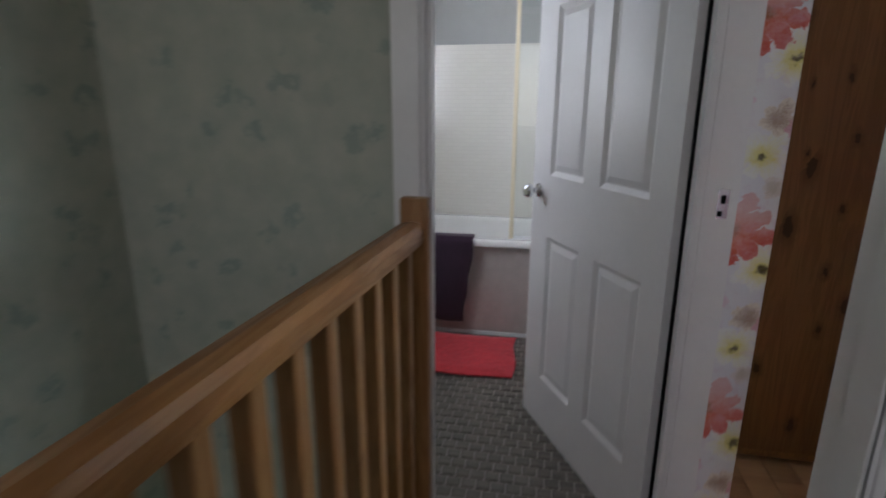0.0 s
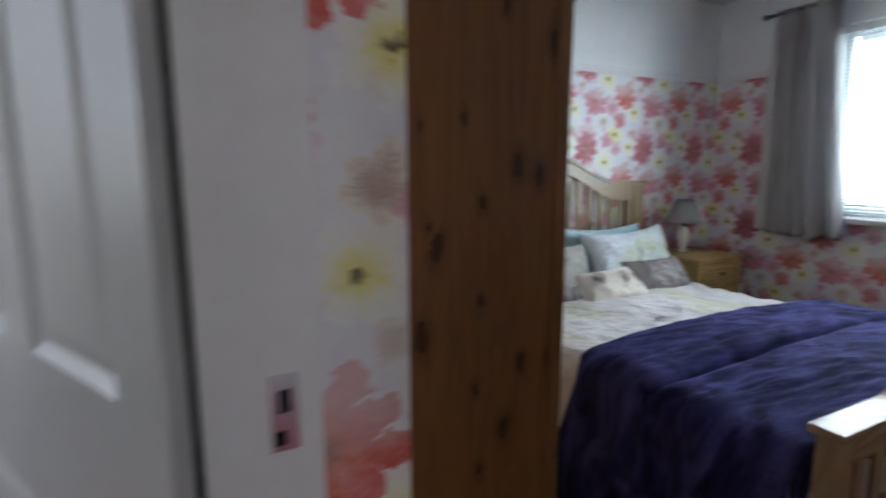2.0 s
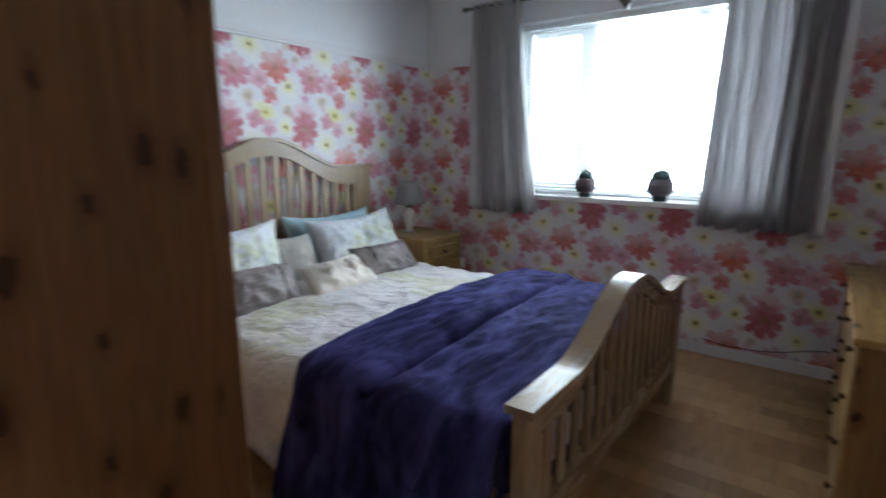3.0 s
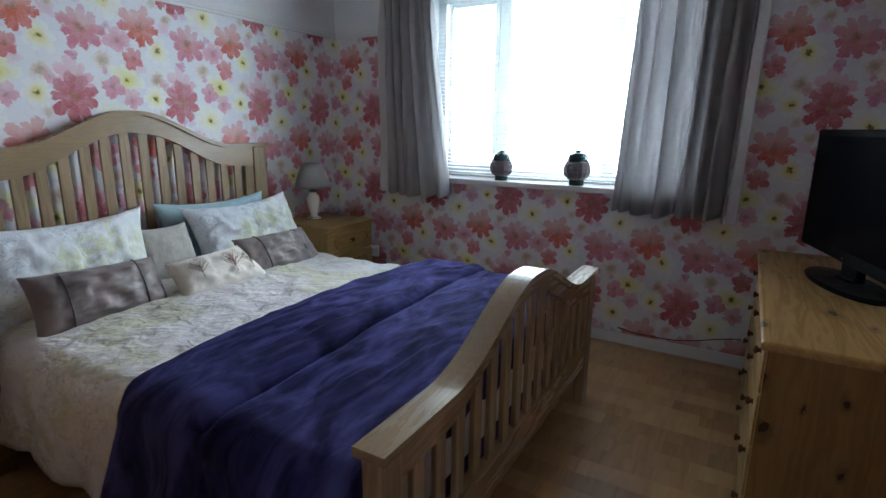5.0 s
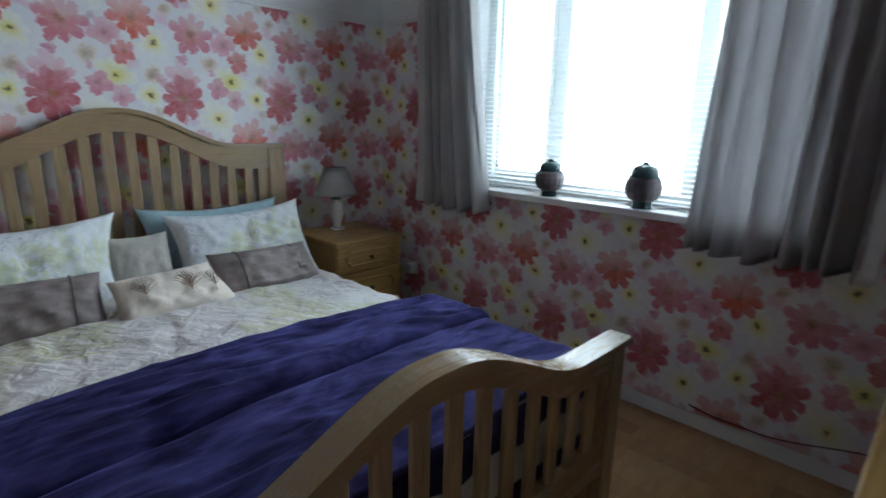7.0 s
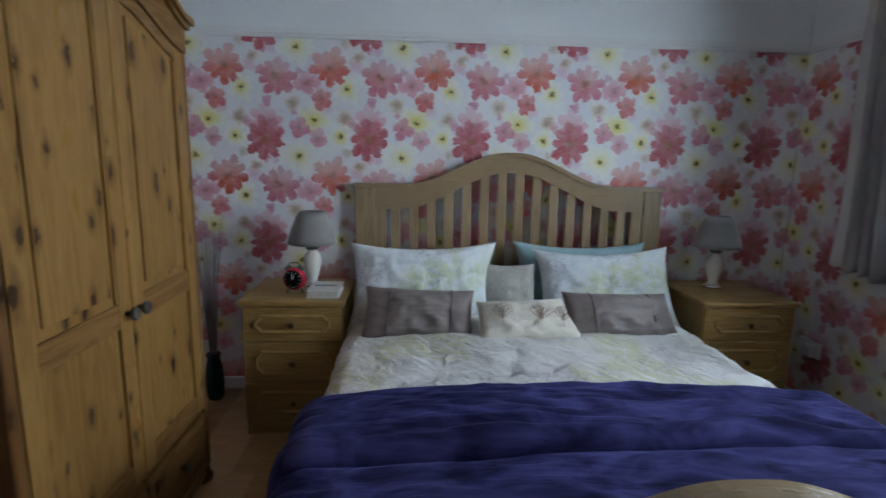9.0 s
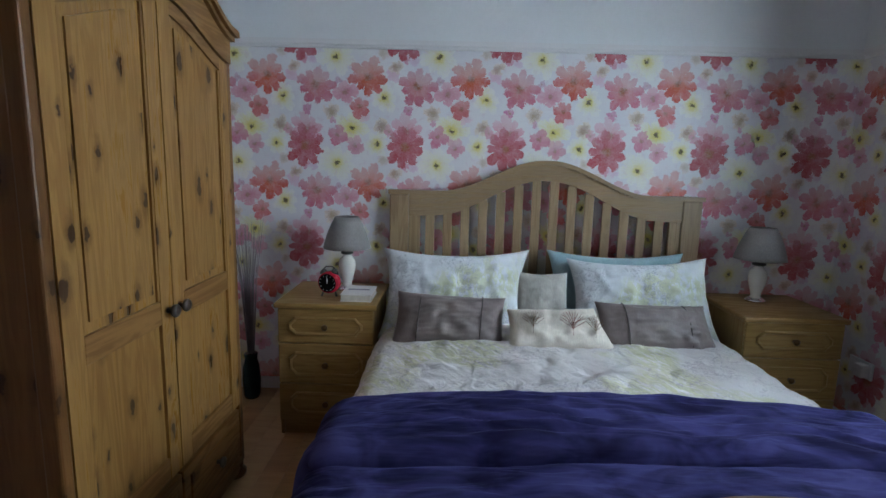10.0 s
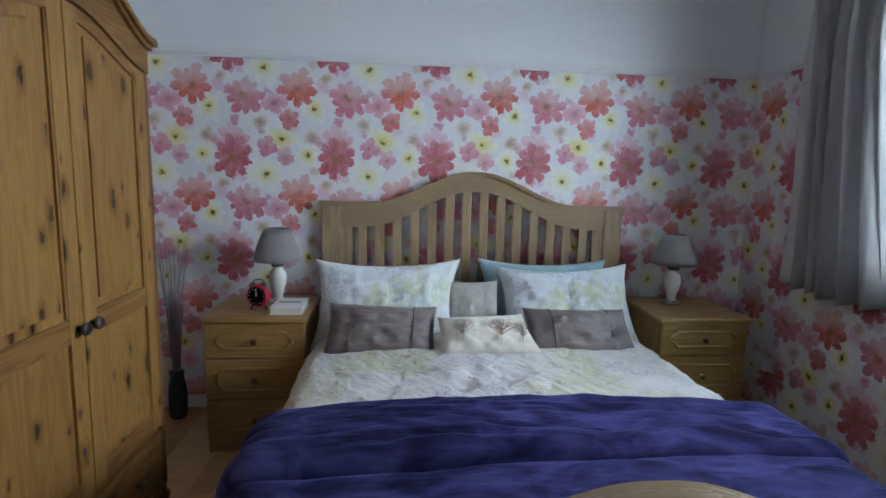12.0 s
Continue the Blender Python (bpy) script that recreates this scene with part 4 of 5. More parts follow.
def hang(u, half, crown, drop, r=0.07):
    """Cross-section of a cover laid over the bed: u from -1 to 1 gives the offset across and the height above the mattress top."""
    flat = half - r
    arc = r * math.pi / 2
    total = flat + arc + drop
    s = abs(u) * total
    sg = 1 if u > 0 else -1
    if s < flat:
        return sg * s, crown * (1 - (s / flat) ** 2)
    if s < flat + arc:
        a = (s - flat) / r
        return sg * (flat + r * math.sin(a)), -r * (1 - math.cos(a))
    return sg * half, -r - (s - flat - arc)


def wrinkle(p, scale, seed):
    return noise.fractal(Vector((p[0] * scale + seed, p[1] * scale, p[2] * scale)), 1.0, 2.0, 4)


def cover(name, y0, y1, ztop, half, drop_l, drop_r, amp, seed, material, label, category, grooves=(), t=0.018, nu=120, nv=100, along=1.0, roll=0.0, r=0.07, flare=0.0, ridge=0.0, sink=0.0):
    def where(u, v):
        s = 2 * u - 1
        dx, dz = hang(s, half, 0.022, drop_l if s < 0 else drop_r, r)
        y = y0 + (y1 - y0) * v + 0.015 * math.sin(9 * u + seed)
        side = smoothstep((abs(dx) - half + 0.06) / 0.06)
        w = amp * (wrinkle((dx * along, y, dz), 3.6, seed) + 0.55 * wrinkle((dx * along, y * 1.4, dz), 9.0, seed + 5) + 0.4 * (1 - 2 * abs(wrinkle((dx * along + y * 0.4, y * 1.2, dz), 6.0, seed + 9))))
        x = BC + dx + (1 if dx > 0 else -1) * flare * smoothstep((-dz - 0.04) / 0.42) + (1 if dx > 0 else -1) * side * (0.012 * math.sin(y * 17 + seed) * smoothstep(-dz * 4) + w * 0.8)
        z = ztop + dz + w * (1 - side) + 0.02 * side * wrinkle((0.0, y, 0.0), 5.0, seed)
        z -= sink * smoothstep((1.99 - y) / 0.08)
        if ridge:
            q = y * 46 + 5.0 * wrinkle((dx * 0.7, y * 1.2, 0.0), 2.2, seed + 3)
            z += ridge * (1 - abs(math.sin(q))) * max(0.0, 0.25 + wrinkle((dx, y * 1.5, 0.0), 2.0, seed + 7)) * (1 - side)
        for g, depth, width in grooves:
            z -= depth * math.exp(-((y - g - 0.025 * math.sin(3 * dx)) / width) ** 2) * (1 - side)
        if roll:
            turn = math.pi * (1 - min(1.0, min(v, 1 - v) / 0.07))
            tuck = roll / 2 * (1 - math.cos(turn))
            z -= tuck * (1 - side)
            y += (-1 if v < 0.5 else 1) * roll / 2 * math.sin(turn) * (1 - side)
            x -= (1 if dx > 0 else -1) * tuck * side * 0.6
        return (x, y, z)
    ob = part(name, sheet(nu, nv, where), material, smooth=True)
    thicken(ob, t, 0)
    return tagged(ob, label, category)


cover("duvet", 1.40, 3.30, 0.500, 0.805, 0.28, 0.26, 0.015, 2.0, DUVET, "pale floral cotton duvet spread over the bed", "duvet", t=0.026, r=0.08, flare=0.05, sink=0.045)
throw = cover("bed_throw", 1.345, 2.09, 0.550, 0.832, 0.44, 0.36, 0.010, 7.0, THROW, "dark blue plush throw folded across the foot of the bed", "throw", grooves=((1.838, 0.065, 0.030),), t=0.018, nu=150, nv=130, along=0.45, r=0.09, flare=0.07, ridge=0.012)
flap = cover("folded_band", 1.848, 2.135, 0.570, 0.850, 0.45, 0.37, 0.010, 9.0, THROW, "", "", t=0.024, nu=150, nv=90, along=0.4, roll=0.070, r=0.10, flare=0.08, ridge=0.016)
thicken(part("foot_drop", sheet(60, 16, lambda u, v: (BC - 0.80 + 1.60 * u, 1.352 + 0.006 * math.sin(u * 40 + v), 0.545 - 0.30 * v + 0.012 * math.sin(u * 9) * v)), THROW, throw, smooth=True), 0.012, 0)
flap.parent = throw


def cushion_mesh(w, h, d, pinch=0.10, seed=0.0, n=26, amp=0.006, pull=((0, 0),) * 4):
    """A filled cushion lying in x (width) and z (height), its thickness along y; pull: how far its corners are drawn, from the top clockwise."""
    bm = bmesh.new()
    sides = []
    for sgn in (-1, 1):
        g = []
        for i in range(n + 1):
            row = []
            for j in range(n + 1):
                a, b = 2 * i / n - 1, 2 * j / n - 1
                px = a * (1 - pinch * (1 - b * b) * 0.35 * abs(a) ** 2)
                pz = b * (1 - pinch * (1 - a * a) * 0.55 * abs(b) ** 2)
                k = max(0.0, (1 - abs(a) ** 2.6)) ** 0.5 * max(0.0, (1 - abs(b) ** 2.6)) ** 0.5
                y = sgn * (d / 2 * k + 0.003) + amp * k * 2.2 * wrinkle((a * w, b * h, 0.2 * sgn), 9.0, seed)
                wt = ((1 - a) * (1 + b) / 4, (1 + a) * (1 + b) / 4, (1 + a) * (1 - b) / 4, (1 - a) * (1 - b) / 4)
                row.append(bm.verts.new((px * w / 2 + sum(q * c[0] for q, c in zip(wt, pull)), y, pz * h / 2 + sum(q * c[1] for q, c in zip(wt, pull)))))
            g.append(row)
        for i in range(n):
            for j in range(n):
                q = (g[i][j], g[i + 1][j], g[i + 1][j + 1], g[i][j + 1])
                bm.faces.new(q if sgn < 0 else q[::-1])
        sides.append(g)
    a, b = sides
    for i in range(n):
        for p, q, r, s in ((a[i][0], a[i + 1][0], b[i + 1][0], b[i][0]), (a[i][n], a[i + 1][n], b[i + 1][n], b[i][n]), (a[0][i], a[0][i + 1], b[0][i + 1], b[0][i]), (a[n][i], a[n][i + 1], b[n][i + 1], b[n][i])):
            bm.faces.new((p, q, r, s))
    return bm


def cushion(name, where, size, tilt, turn, lean, material, label, category, seed, pull=((0, 0),) * 4):
    ob = tagged(part(name, cushion_mesh(*size, pinch=0.32 if name == "pillow" else 0.16, seed=seed, n=40, amp=0.009 if name == "pillow" else 0.006, pull=pull), material, smooth=True), label, category)
    ob.matrix_world = pose(*where, -tilt, lean, turn)
    return ob


cushion("pillow", (2.85, 3.26, 0.665), (0.70, 0.40, 0.16), 14, 0, 0, BLUE_COTTON, "pale blue cotton pillow against the headboard", "pillow", 1.0)
cushion("pillow", (2.03, 3.14, 0.68), (0.74, 0.46, 0.19), 22, 2, 1, SHAM, "white floral pillow propped against the headboard", "pillow", 2.0, ((0.01, -0.04), (0, -0.022), (-0.03, -0.008), (0.0, -0.03)))
cushion("pillow", (2.92, 3.12, 0.67), (0.74, 0.46, 0.19), 24, -3, 1.5, SHAM, "white floral pillow propped over a blue pillow", "pillow", 3.0, ((0.022, -0.06), (-0.036, -0.016), (0.024, 0.0), (0.04, 0.0)))
cushion("cushion", (2.455, 3.13, 0.625), (0.26, 0.30, 0.12), 20, 0, 0, GREY_COTTON, "silver grey cushion tucked between two pillows", "cushion", 4.0)
for x, s, tn, pull in ((2.005, 5.0, -2, ((0.01, -0.022), (0, -0.03), (0, 0.008), (0, 0.006))), (2.945, 6.0, 3, ((-0.04, -0.046), (-0.041, -0.042), (0.0, 0.004), (-0.028, 0.008)))):
    c = cushion("cushion", (x, 2.885, 0.600), (0.50, 0.28, 0.13), 32, tn, 1 if tn < 0 else 2, TAUPE, "taupe satin cushion with a pleated middle band", "cushion", s, pull)
    bm = cushion_mesh(0.50, 0.28, 0.136, pinch=0.16, seed=s, n=40, amp=0.007, pull=pull)
    bmesh.ops.delete(bm, geom=[f for f in bm.faces if abs(f.calc_center_median().x) > 0.135 or f.calc_center_median().y > 0], context="FACES")
    for v in bm.verts:
        v.co.y += 0.0010 * math.sin(v.co.z * 300 + 4 * wrinkle(v.co, 5, s)) - 0.002
    part("band", bm, TAUPE_BAND, c, "pleated satin band", True, True)
    for xx in (-0.137, 0.137):
        part("piping", tube([(xx + (pull[0][0] * (1 + k / 10) + pull[3][0] * (1 - k / 10)) / 2, -0.006 - 0.066 * max(0, (1 - abs(0.98 * k / 10) ** 2.6)) ** 0.5 * (1 - abs(xx / 0.25) ** 2.6) ** 0.5, 0.130 * k / 10 + (pull[0][1] + pull[1][1]) / 4 * (1 + k / 10)) for k in range(-10, 11)], 0.0030, 5), TAUPE_SEAM, c, "dark seam cord", own=True)
tree = cushion("cushion", (2.480, 2.79, 0.578), (0.46, 0.215, 0.12), 38, -2, 2, CREAM_COTTON, "small cream cushion embroidered with bare trees", "cushion", 8.0, ((0.003, -0.014), (-0.077, 0.020), (0.023, 0.03), (0.01, 0.006)))
random.seed(5)
TREE_RED = plain("rust_embroidery", (0.22, 0.05, 0.03), 0.9, relief=0)
TREE_BROWN = plain("brown_embroidery", (0.16, 0.09, 0.05), 0.9, relief=0)


def face_y(x, z):
    k = max(0.0, 1 - abs(x / 0.23) ** 2.6) ** 0.5 * max(0.0, 1 - abs(z / 0.11) ** 2.6) ** 0.5
    return -(0.06 * k + 0.011)


for cx, rad, mat in ((0.045, 0.055, TREE_RED), (-0.12, 0.045, TREE_BROWN), (0.14, 0.04, TREE_BROWN)):
    bm = bmesh.new()
    strokes = [((cx, -0.03), (cx, 0.035))] + [((cx, 0.0 + 0.012 * (k % 3)), (cx + rad * math.sin(a), 0.035 + rad * 0.9 * math.cos(a))) for k, a in enumerate([-1.5 + 3.0 * i / 12 for i in range(13)])]
    for (xa, za), (xb, zb) in strokes:
        t = tube([(xa + (xb - xa) * q / 4, face_y(xa + (xb - xa) * q / 4, za + (zb - za) * q / 4), za + (zb - za) * q / 4) for q in range(5)], 0.0011, 4)
        me = bpy.data.meshes.new("t")
        t.to_mesh(me)
        t.free()
        bm.from_mesh(me)
        bpy.data.meshes.remove(me)
    part("embroidery", bm, mat, tree, "embroidered bare tree", own=True)

# ---- wardrobe ----
WF, WY0, WY1, WM = 1.18, 1.66, 2.60, 2.13
robe = thing("wardrobe", (0.88, WM, 0), "knotty pine double wardrobe with an arched cornice", "wardrobe")


def swoop(y, low, high):
    return low + (high - low) * smoothstep(1 - (abs(y - WM) - 0.03) / 0.46)


ys = [WY0 + (WY1 - WY0) * i / 40 for i in range(41)]
# sides, back and posts take the pine with shade in its colour
part("side_panel", box(0.585, WF - 0.022, WY0, WY0 + 0.02, 0.06, 1.70, 0.002), PINE_SHADED, robe)
part("side_panel", box(0.585, WF - 0.022, WY1 - 0.02, WY1, 0.06, 1.70, 0.002), PINE_SHADED, robe)
part("back_panel", box(0.580, 0.590, WY0 + 0.02, WY1 - 0.02, 0.06, 1.70), PINE_SHADED, robe)
part("top_panel", box(0.585, WF - 0.022, WY0 + 0.02, WY1 - 0.02, 1.68, 1.70), PINE_Y, robe)
part("corner_post", box(WF - 0.045, WF - 0.002, WY0 - 0.006, WY0 + 0.028, 0.06, 1.66, 0.006), PINE_SHADED, robe)
part("corner_post", box(WF - 0.045, WF - 0.002, WY1 - 0.028, WY1 + 0.006, 0.06, 1.66, 0.006), PINE_SHADED, robe)
frieze = [(y, swoop(y, 1.70, 1.885)) for y in ys] + [(y, swoop(y, 1.62, 1.735)) for y in reversed(ys)]
part("frieze", prism(frieze, "x", WF - 0.04, WF + 0.004, 0.003), PINE_Y, robe)
for k, (x1, lo, hi, h) in enumerate(((WF + 0.018, 1.700, 1.885, 0.016), (WF + 0.032, 1.716, 1.901, 0.020), (WF + 0.024, 1.736, 1.921, 0.010))):
    yy = [WY0 - 0.01 * (k + 1) + (WY1 - WY0 + 0.02 * (k + 1)) * i / 40 for i in range(41)]
    part("cornice", prism([(y, swoop(y, lo, hi)) for y in yy] + [(y, swoop(y, lo, hi) + h) for y in reversed(yy)], "x", WF - 0.05, x1, 0.004), PINE_Y, robe)
part("plinth", box(0.60, WF - 0.002, WY0 + 0.004, WY1 - 0.004, 0.03, 0.09, 0.006), PINE_Y, robe)
for y in (WY0 + 0.03, WY1 - 0.03):
    for x in (0.63, WF - 0.03):
        part("foot", lathe([(0.028, 0), (0.044, 0.012), (0.046, 0.03), (0.030, 0.045), (0.034, 0.06)], x, y, 18), PINE_SHADED, robe, smooth=True)
DZ0, DZ1 = 0.315, 0.80
for y0, y1, ky in ((WY0 + 0.028, WM - 0.003, WM - 0.032), (WM + 0.003, WY1 - 0.028, WM + 0.032)):
    door = new("door")
    door.parent, door.location = robe, (WF - 0.88, 0, 0)
    st = 0.062
    for a, b in ((y0, y0 + st), (y1 - st, y1)):
        part("stile", prism([(a, DZ0), (b, DZ0)] + [(y, swoop(y, 1.612, 1.727)) for y in (b, (a + b) / 2, a)], "x", WF - 0.022, WF, 0.003), PINE_PANEL, door)
    yy = [y0 + st + (y1 - y0 - 2 * st) * i / 14 for i in range(15)]
    part("top_rail", prism([(y, swoop(y, 1.612, 1.727)) for y in yy] + [(y, swoop(y, 1.572, 1.687)) for y in reversed(yy)], "x", WF - 0.022, WF, 0.003), PINE_Y, door)
    part("mid_rail", box(WF - 0.022, WF, y0 + st, y1 - st, DZ1, DZ1 + 0.07, 0.003), PINE_Y, door)
    part("bottom_rail", box(WF - 0.022, WF, y0 + st, y1 - st, DZ0, DZ0 + 0.07, 0.003), PINE_Y, door)
    part("panel", prism([(yy[0], DZ1 + 0.07)] + [(y, swoop(y, 1.572, 1.687)) for y in yy] + [(yy[-1], DZ1 + 0.07)], "x", WF - 0.018, WF - 0.008), PINE_PANEL, door)
    inn = [y0 + st + 0.028 + (y1 - y0 - 2 * st - 0.056) * i / 14 for i in range(15)]
    part("raised_field", prism([(inn[0], DZ1 + 0.098)] + [(y, swoop(y, 1.544, 1.659)) for y in inn] + [(inn[-1], DZ1 + 0.098)], "x", WF - 0.012, WF - 0.003, 0.004), PINE_PANEL, door)
    part("panel", box(WF - 0.018, WF - 0.010, y0 + st, y1 - st, DZ0 + 0.07, DZ1), PINE_PANEL, door)
    part("bead", prism([(yy[0] + 0.002, DZ1 + 0.072), (yy[0] + 0.012, DZ1 + 0.072), (yy[0] + 0.012, swoop(yy[0], 1.567, 1.682)), (yy[0] + 0.002, swoop(yy[0], 1.567, 1.682))], "x", WF - 0.011, WF - 0.001, 0.003), PINE_PANEL, door)
    part("bead", prism([(yy[-1] - 0.012, DZ1 + 0.072), (yy[-1] - 0.002, DZ1 + 0.072), (yy[-1] - 0.002, swoop(yy[-1], 1.567, 1.682)), (yy[-1] - 0.012, swoop(yy[-1], 1.567, 1.682))], "x", WF - 0.011, WF - 0.001, 0.003), PINE_PANEL, door)
    part("knob", turned([(0.004, 0), (0.008, 0.0), (0.007, 0.014), (0.018, 0.018), (0.020, 0.026), (0.016, 0.032), (0.012, 0.030), (0.004, 0.030)], (WF, ky, 0.835), (1, 0, 0), 24), PEWTER, door, "round pewter knob", True)
for y0, y1 in ((WY0 + 0.03, WM - 0.004), (WM + 0.004, WY1 - 0.03)):
    dr = part("drawer", box(WF - 0.022, WF - 0.002, y0, y1, 0.10, 0.295, 0.004), PINE_Y, robe)
    part("raised_field", box(WF - 0.004, WF + 0.004, y0 + 0.04, y1 - 0.04, 0.135, 0.26, 0.004), PINE_Y, dr)
    part("knob", turned([(0.004, 0), (0.008, 0.0), (0.007, 0.014), (0.018, 0.018), (0.020, 0.026), (0.004, 0.032)], (WF + 0.003, (y0 + y1) / 2, 0.198), (1, 0, 0)), PEWTER, dr, smooth=True)
sb = thing("storage_box", (0.86, 2.20, 1.70), "pale blue storage box on top of the wardrobe", "box")
part("body", box(0.68, 1.04, 1.98, 2.42, 1.702, 1.90, 0.006), plain("pale_blue_card", (0.30, 0.42, 0.55), 0.7), sb)
part("lid", box(0.672, 1.048, 1.972, 2.428, 1.90, 1.935, 0.006), plain("blue_card_lid", (0.34, 0.46, 0.58), 0.7), sb)

# ---- bedside cabinets, lamps ----
NX0, NX1, NY0, NY1, NZ = 1.224, 1.664, 2.905, 3.35, 0.645
night = thing("bedside_cabinet", ((NX0 + NX1) / 2, 3.12, 0), "honey pine bedside cabinet with three drawers", "bedside cabinet", "bedside cabinets beside the bed")
part("side", box(NX0, NX0 + 0.018, NY0 + 0.02, NY1, 0, NZ - 0.024, 0.002), NIGHT_SIDE, night)
part("side", box(NX1 - 0.018, NX1, NY0 + 0.02, NY1, 0, NZ - 0.024, 0.002), NIGHT_SIDE, night)
part("back", box(NX0 + 0.018, NX1 - 0.018, NY1 - 0.01, NY1, 0.02, NZ - 0.024), NIGHT_SIDE, night)
part("top", box(NX0 - 0.014, NX1 + 0.014, NY0 - 0.012, NY1 + 0.005, NZ - 0.024, NZ, 0.007, 3), NIGHT_PINE, night)
part("plinth", box(NX0 + 0.018, NX1 - 0.018, NY0 + 0.03, NY0 + 0.05, 0, 0.075), NIGHT_PINE, night)
part("carcass", box(NX0 + 0.018, NX1 - 0.018, NY0 + 0.05, NY1 - 0.01, 0.06, NZ - 0.024), NIGHT_SIDE, night)


def ogee_ring(x0, x1, z0, z1, c):
    return [(x0 + c, z0), (x1 - c, z0), (x1 - c * 0.55, z0 + c * 0.55), (x1, z0 + c), (x1, z1 - c), (x1 - c * 0.55, z1 - c * 0.55), (x1 - c, z1), (x0 + c, z1), (x0 + c * 0.55, z1 - c * 0.55), (x0, z1 - c), (x0, z0 + c), (x0 + c * 0.55, z0 + c * 0.55)]


for z0, z1 in ((0.078, 0.258), (0.264, 0.452), (0.458, 0.618)):
    dr = part("drawer", box(NX0 + 0.002, NX1 - 0.002, NY0, NY0 + 0.02, z0, z1, 0.004), NIGHT_PINE, night)
    bm = bmesh.new()
    xa, xb, za, zb = NX0 + 0.05, NX1 - 0.05, z0 + 0.035, z1 - 0.035
    rings = [[bm.verts.new((x, NY0 - d, z)) for x, z in ogee_ring(xa + i, xb - i, za + i, zb - i, 0.032 - i * 0.6)] for i, d in ((0, -0.002), (0.002, 0.007), (0.008, 0.010), (0.014, 0.007), (0.016, 0.0015))]
    for a, b in zip(rings, rings[1:]):
        for i in range(12):
            bm.faces.new((a[i], a[(i + 1) % 12], b[(i + 1) % 12], b[i]))
    bm.faces.new(rings[-1])
    part("moulding", bm, NIGHT_PINE, dr)
    part("knob", turned([(0.004, 0), (0.009, 0.0), (0.006, 0.008), (0.008, 0.012), (0.014, 0.016), (0.014, 0.022), (0.004, 0.027)], ((NX0 + NX1) / 2, NY0 - 0.002, (z0 + z1) / 2), (0, -1, 0)), BRONZE, dr, "antique brass knob", True)
copy_thing(night, Matrix.Translation(((NX0 + NX1) / 2 + 2.108, 3.12, 0)))

lamp = thing("table_lamp", (1.485, 3.20, NZ), "small white ceramic table lamp with a grey shade, unlit", "lamp", "lamps beside the bed")
part("foot", lathe([(0.046, NZ), (0.046, NZ + 0.008), (0.038, NZ + 0.014), (0.030, NZ + 0.02)], 1.485, 3.20), CHROME, lamp, smooth=True)
part("body", lathe([(0.028, NZ + 0.018), (0.022, NZ + 0.03), (0.026, NZ + 0.05), (0.038, NZ + 0.09), (0.043, NZ + 0.125), (0.038, NZ + 0.152), (0.024, NZ + 0.168), (0.020, NZ + 0.178), (0.026, NZ + 0.184), (0.02, NZ + 0.19)], 1.485, 3.20), CERAMIC, lamp, smooth=True)
part("collar", lathe([(0.021, NZ + 0.180), (0.031, NZ + 0.184), (0.031, NZ + 0.192), (0.016, NZ + 0.198)], 1.485, 3.20, 24), PEWTER, lamp, "dark metal collar", True)
part("bulb_holder", lathe([(0.014, NZ + 0.188), (0.014, NZ + 0.235), (0.010, NZ + 0.24)], 1.485, 3.20, 16), PEWTER, lamp, smooth=True)
thicken(part("shade", (lambda bm: (bmesh.ops.delete(bm, geom=[f for f in bm.faces if len(f.verts) > 4], context="FACES_ONLY"), bm)[1])(lathe([(0.117, NZ + 0.212), (0.112, NZ + 0.235), (0.096, NZ + 0.285), (0.076, NZ + 0.335), (0.058, NZ + 0.368)], 1.485, 3.20, 40)), SHADE, lamp, "grey linen shade", True), 0.002, 0)
part("shade_carrier", tube([(1.485 - 0.056, 3.20, NZ + 0.362), (1.485, 3.20, NZ + 0.345), (1.485 + 0.056, 3.20, NZ + 0.362)], 0.0015, 5), PEWTER, lamp)
copy_thing(lamp, Matrix.Translation((3.53, 3.20, NZ)))

clock = thing("alarm_clock", (1.425, 3.02, NZ), "small red twin-bell alarm clock with a black dial", "alarm clock")
CZ = NZ + 0.068
part("case", turned([(0.004, 0.0), (0.050, 0.002), (0.053, 0.012), (0.053, 0.036), (0.046, 0.046), (0.004, 0.048)], (1.425, 3.03, CZ), (0.25, 1, 0), 28), RED, clock, smooth=True)
part("dial", turned([(0.003, 0.0), (0.044, 0.0), (0.044, 0.003), (0.003, 0.003)], (1.4243, 3.0265, CZ), (0.25, 1, 0), 28), BLACK, clock, "black dial")
for i in range(12):
    a = i * math.pi / 6
    part("hour_mark", turned([(0.0006, 0), (0.0022, 0), (0.0022, 0.001), (0.0006, 0.001)], (1.424 + 0.036 * math.sin(a), 3.0262 - 0.25 * 0.036 * math.sin(a), CZ + 0.036 * math.cos(a)), (0.25, 1, 0), 8), PAGE, clock)
part("hour_hand", tube([(1.4238, 3.0262, CZ), (1.4238 + 0.003, 3.0255, CZ + 0.022)], 0.0014, 5), PAGE, clock)
part("minute_hand", tube([(1.4238, 3.0262, CZ), (1.4238 - 0.004, 3.0266, CZ + 0.032)], 0.0011, 5), PAGE, clock)
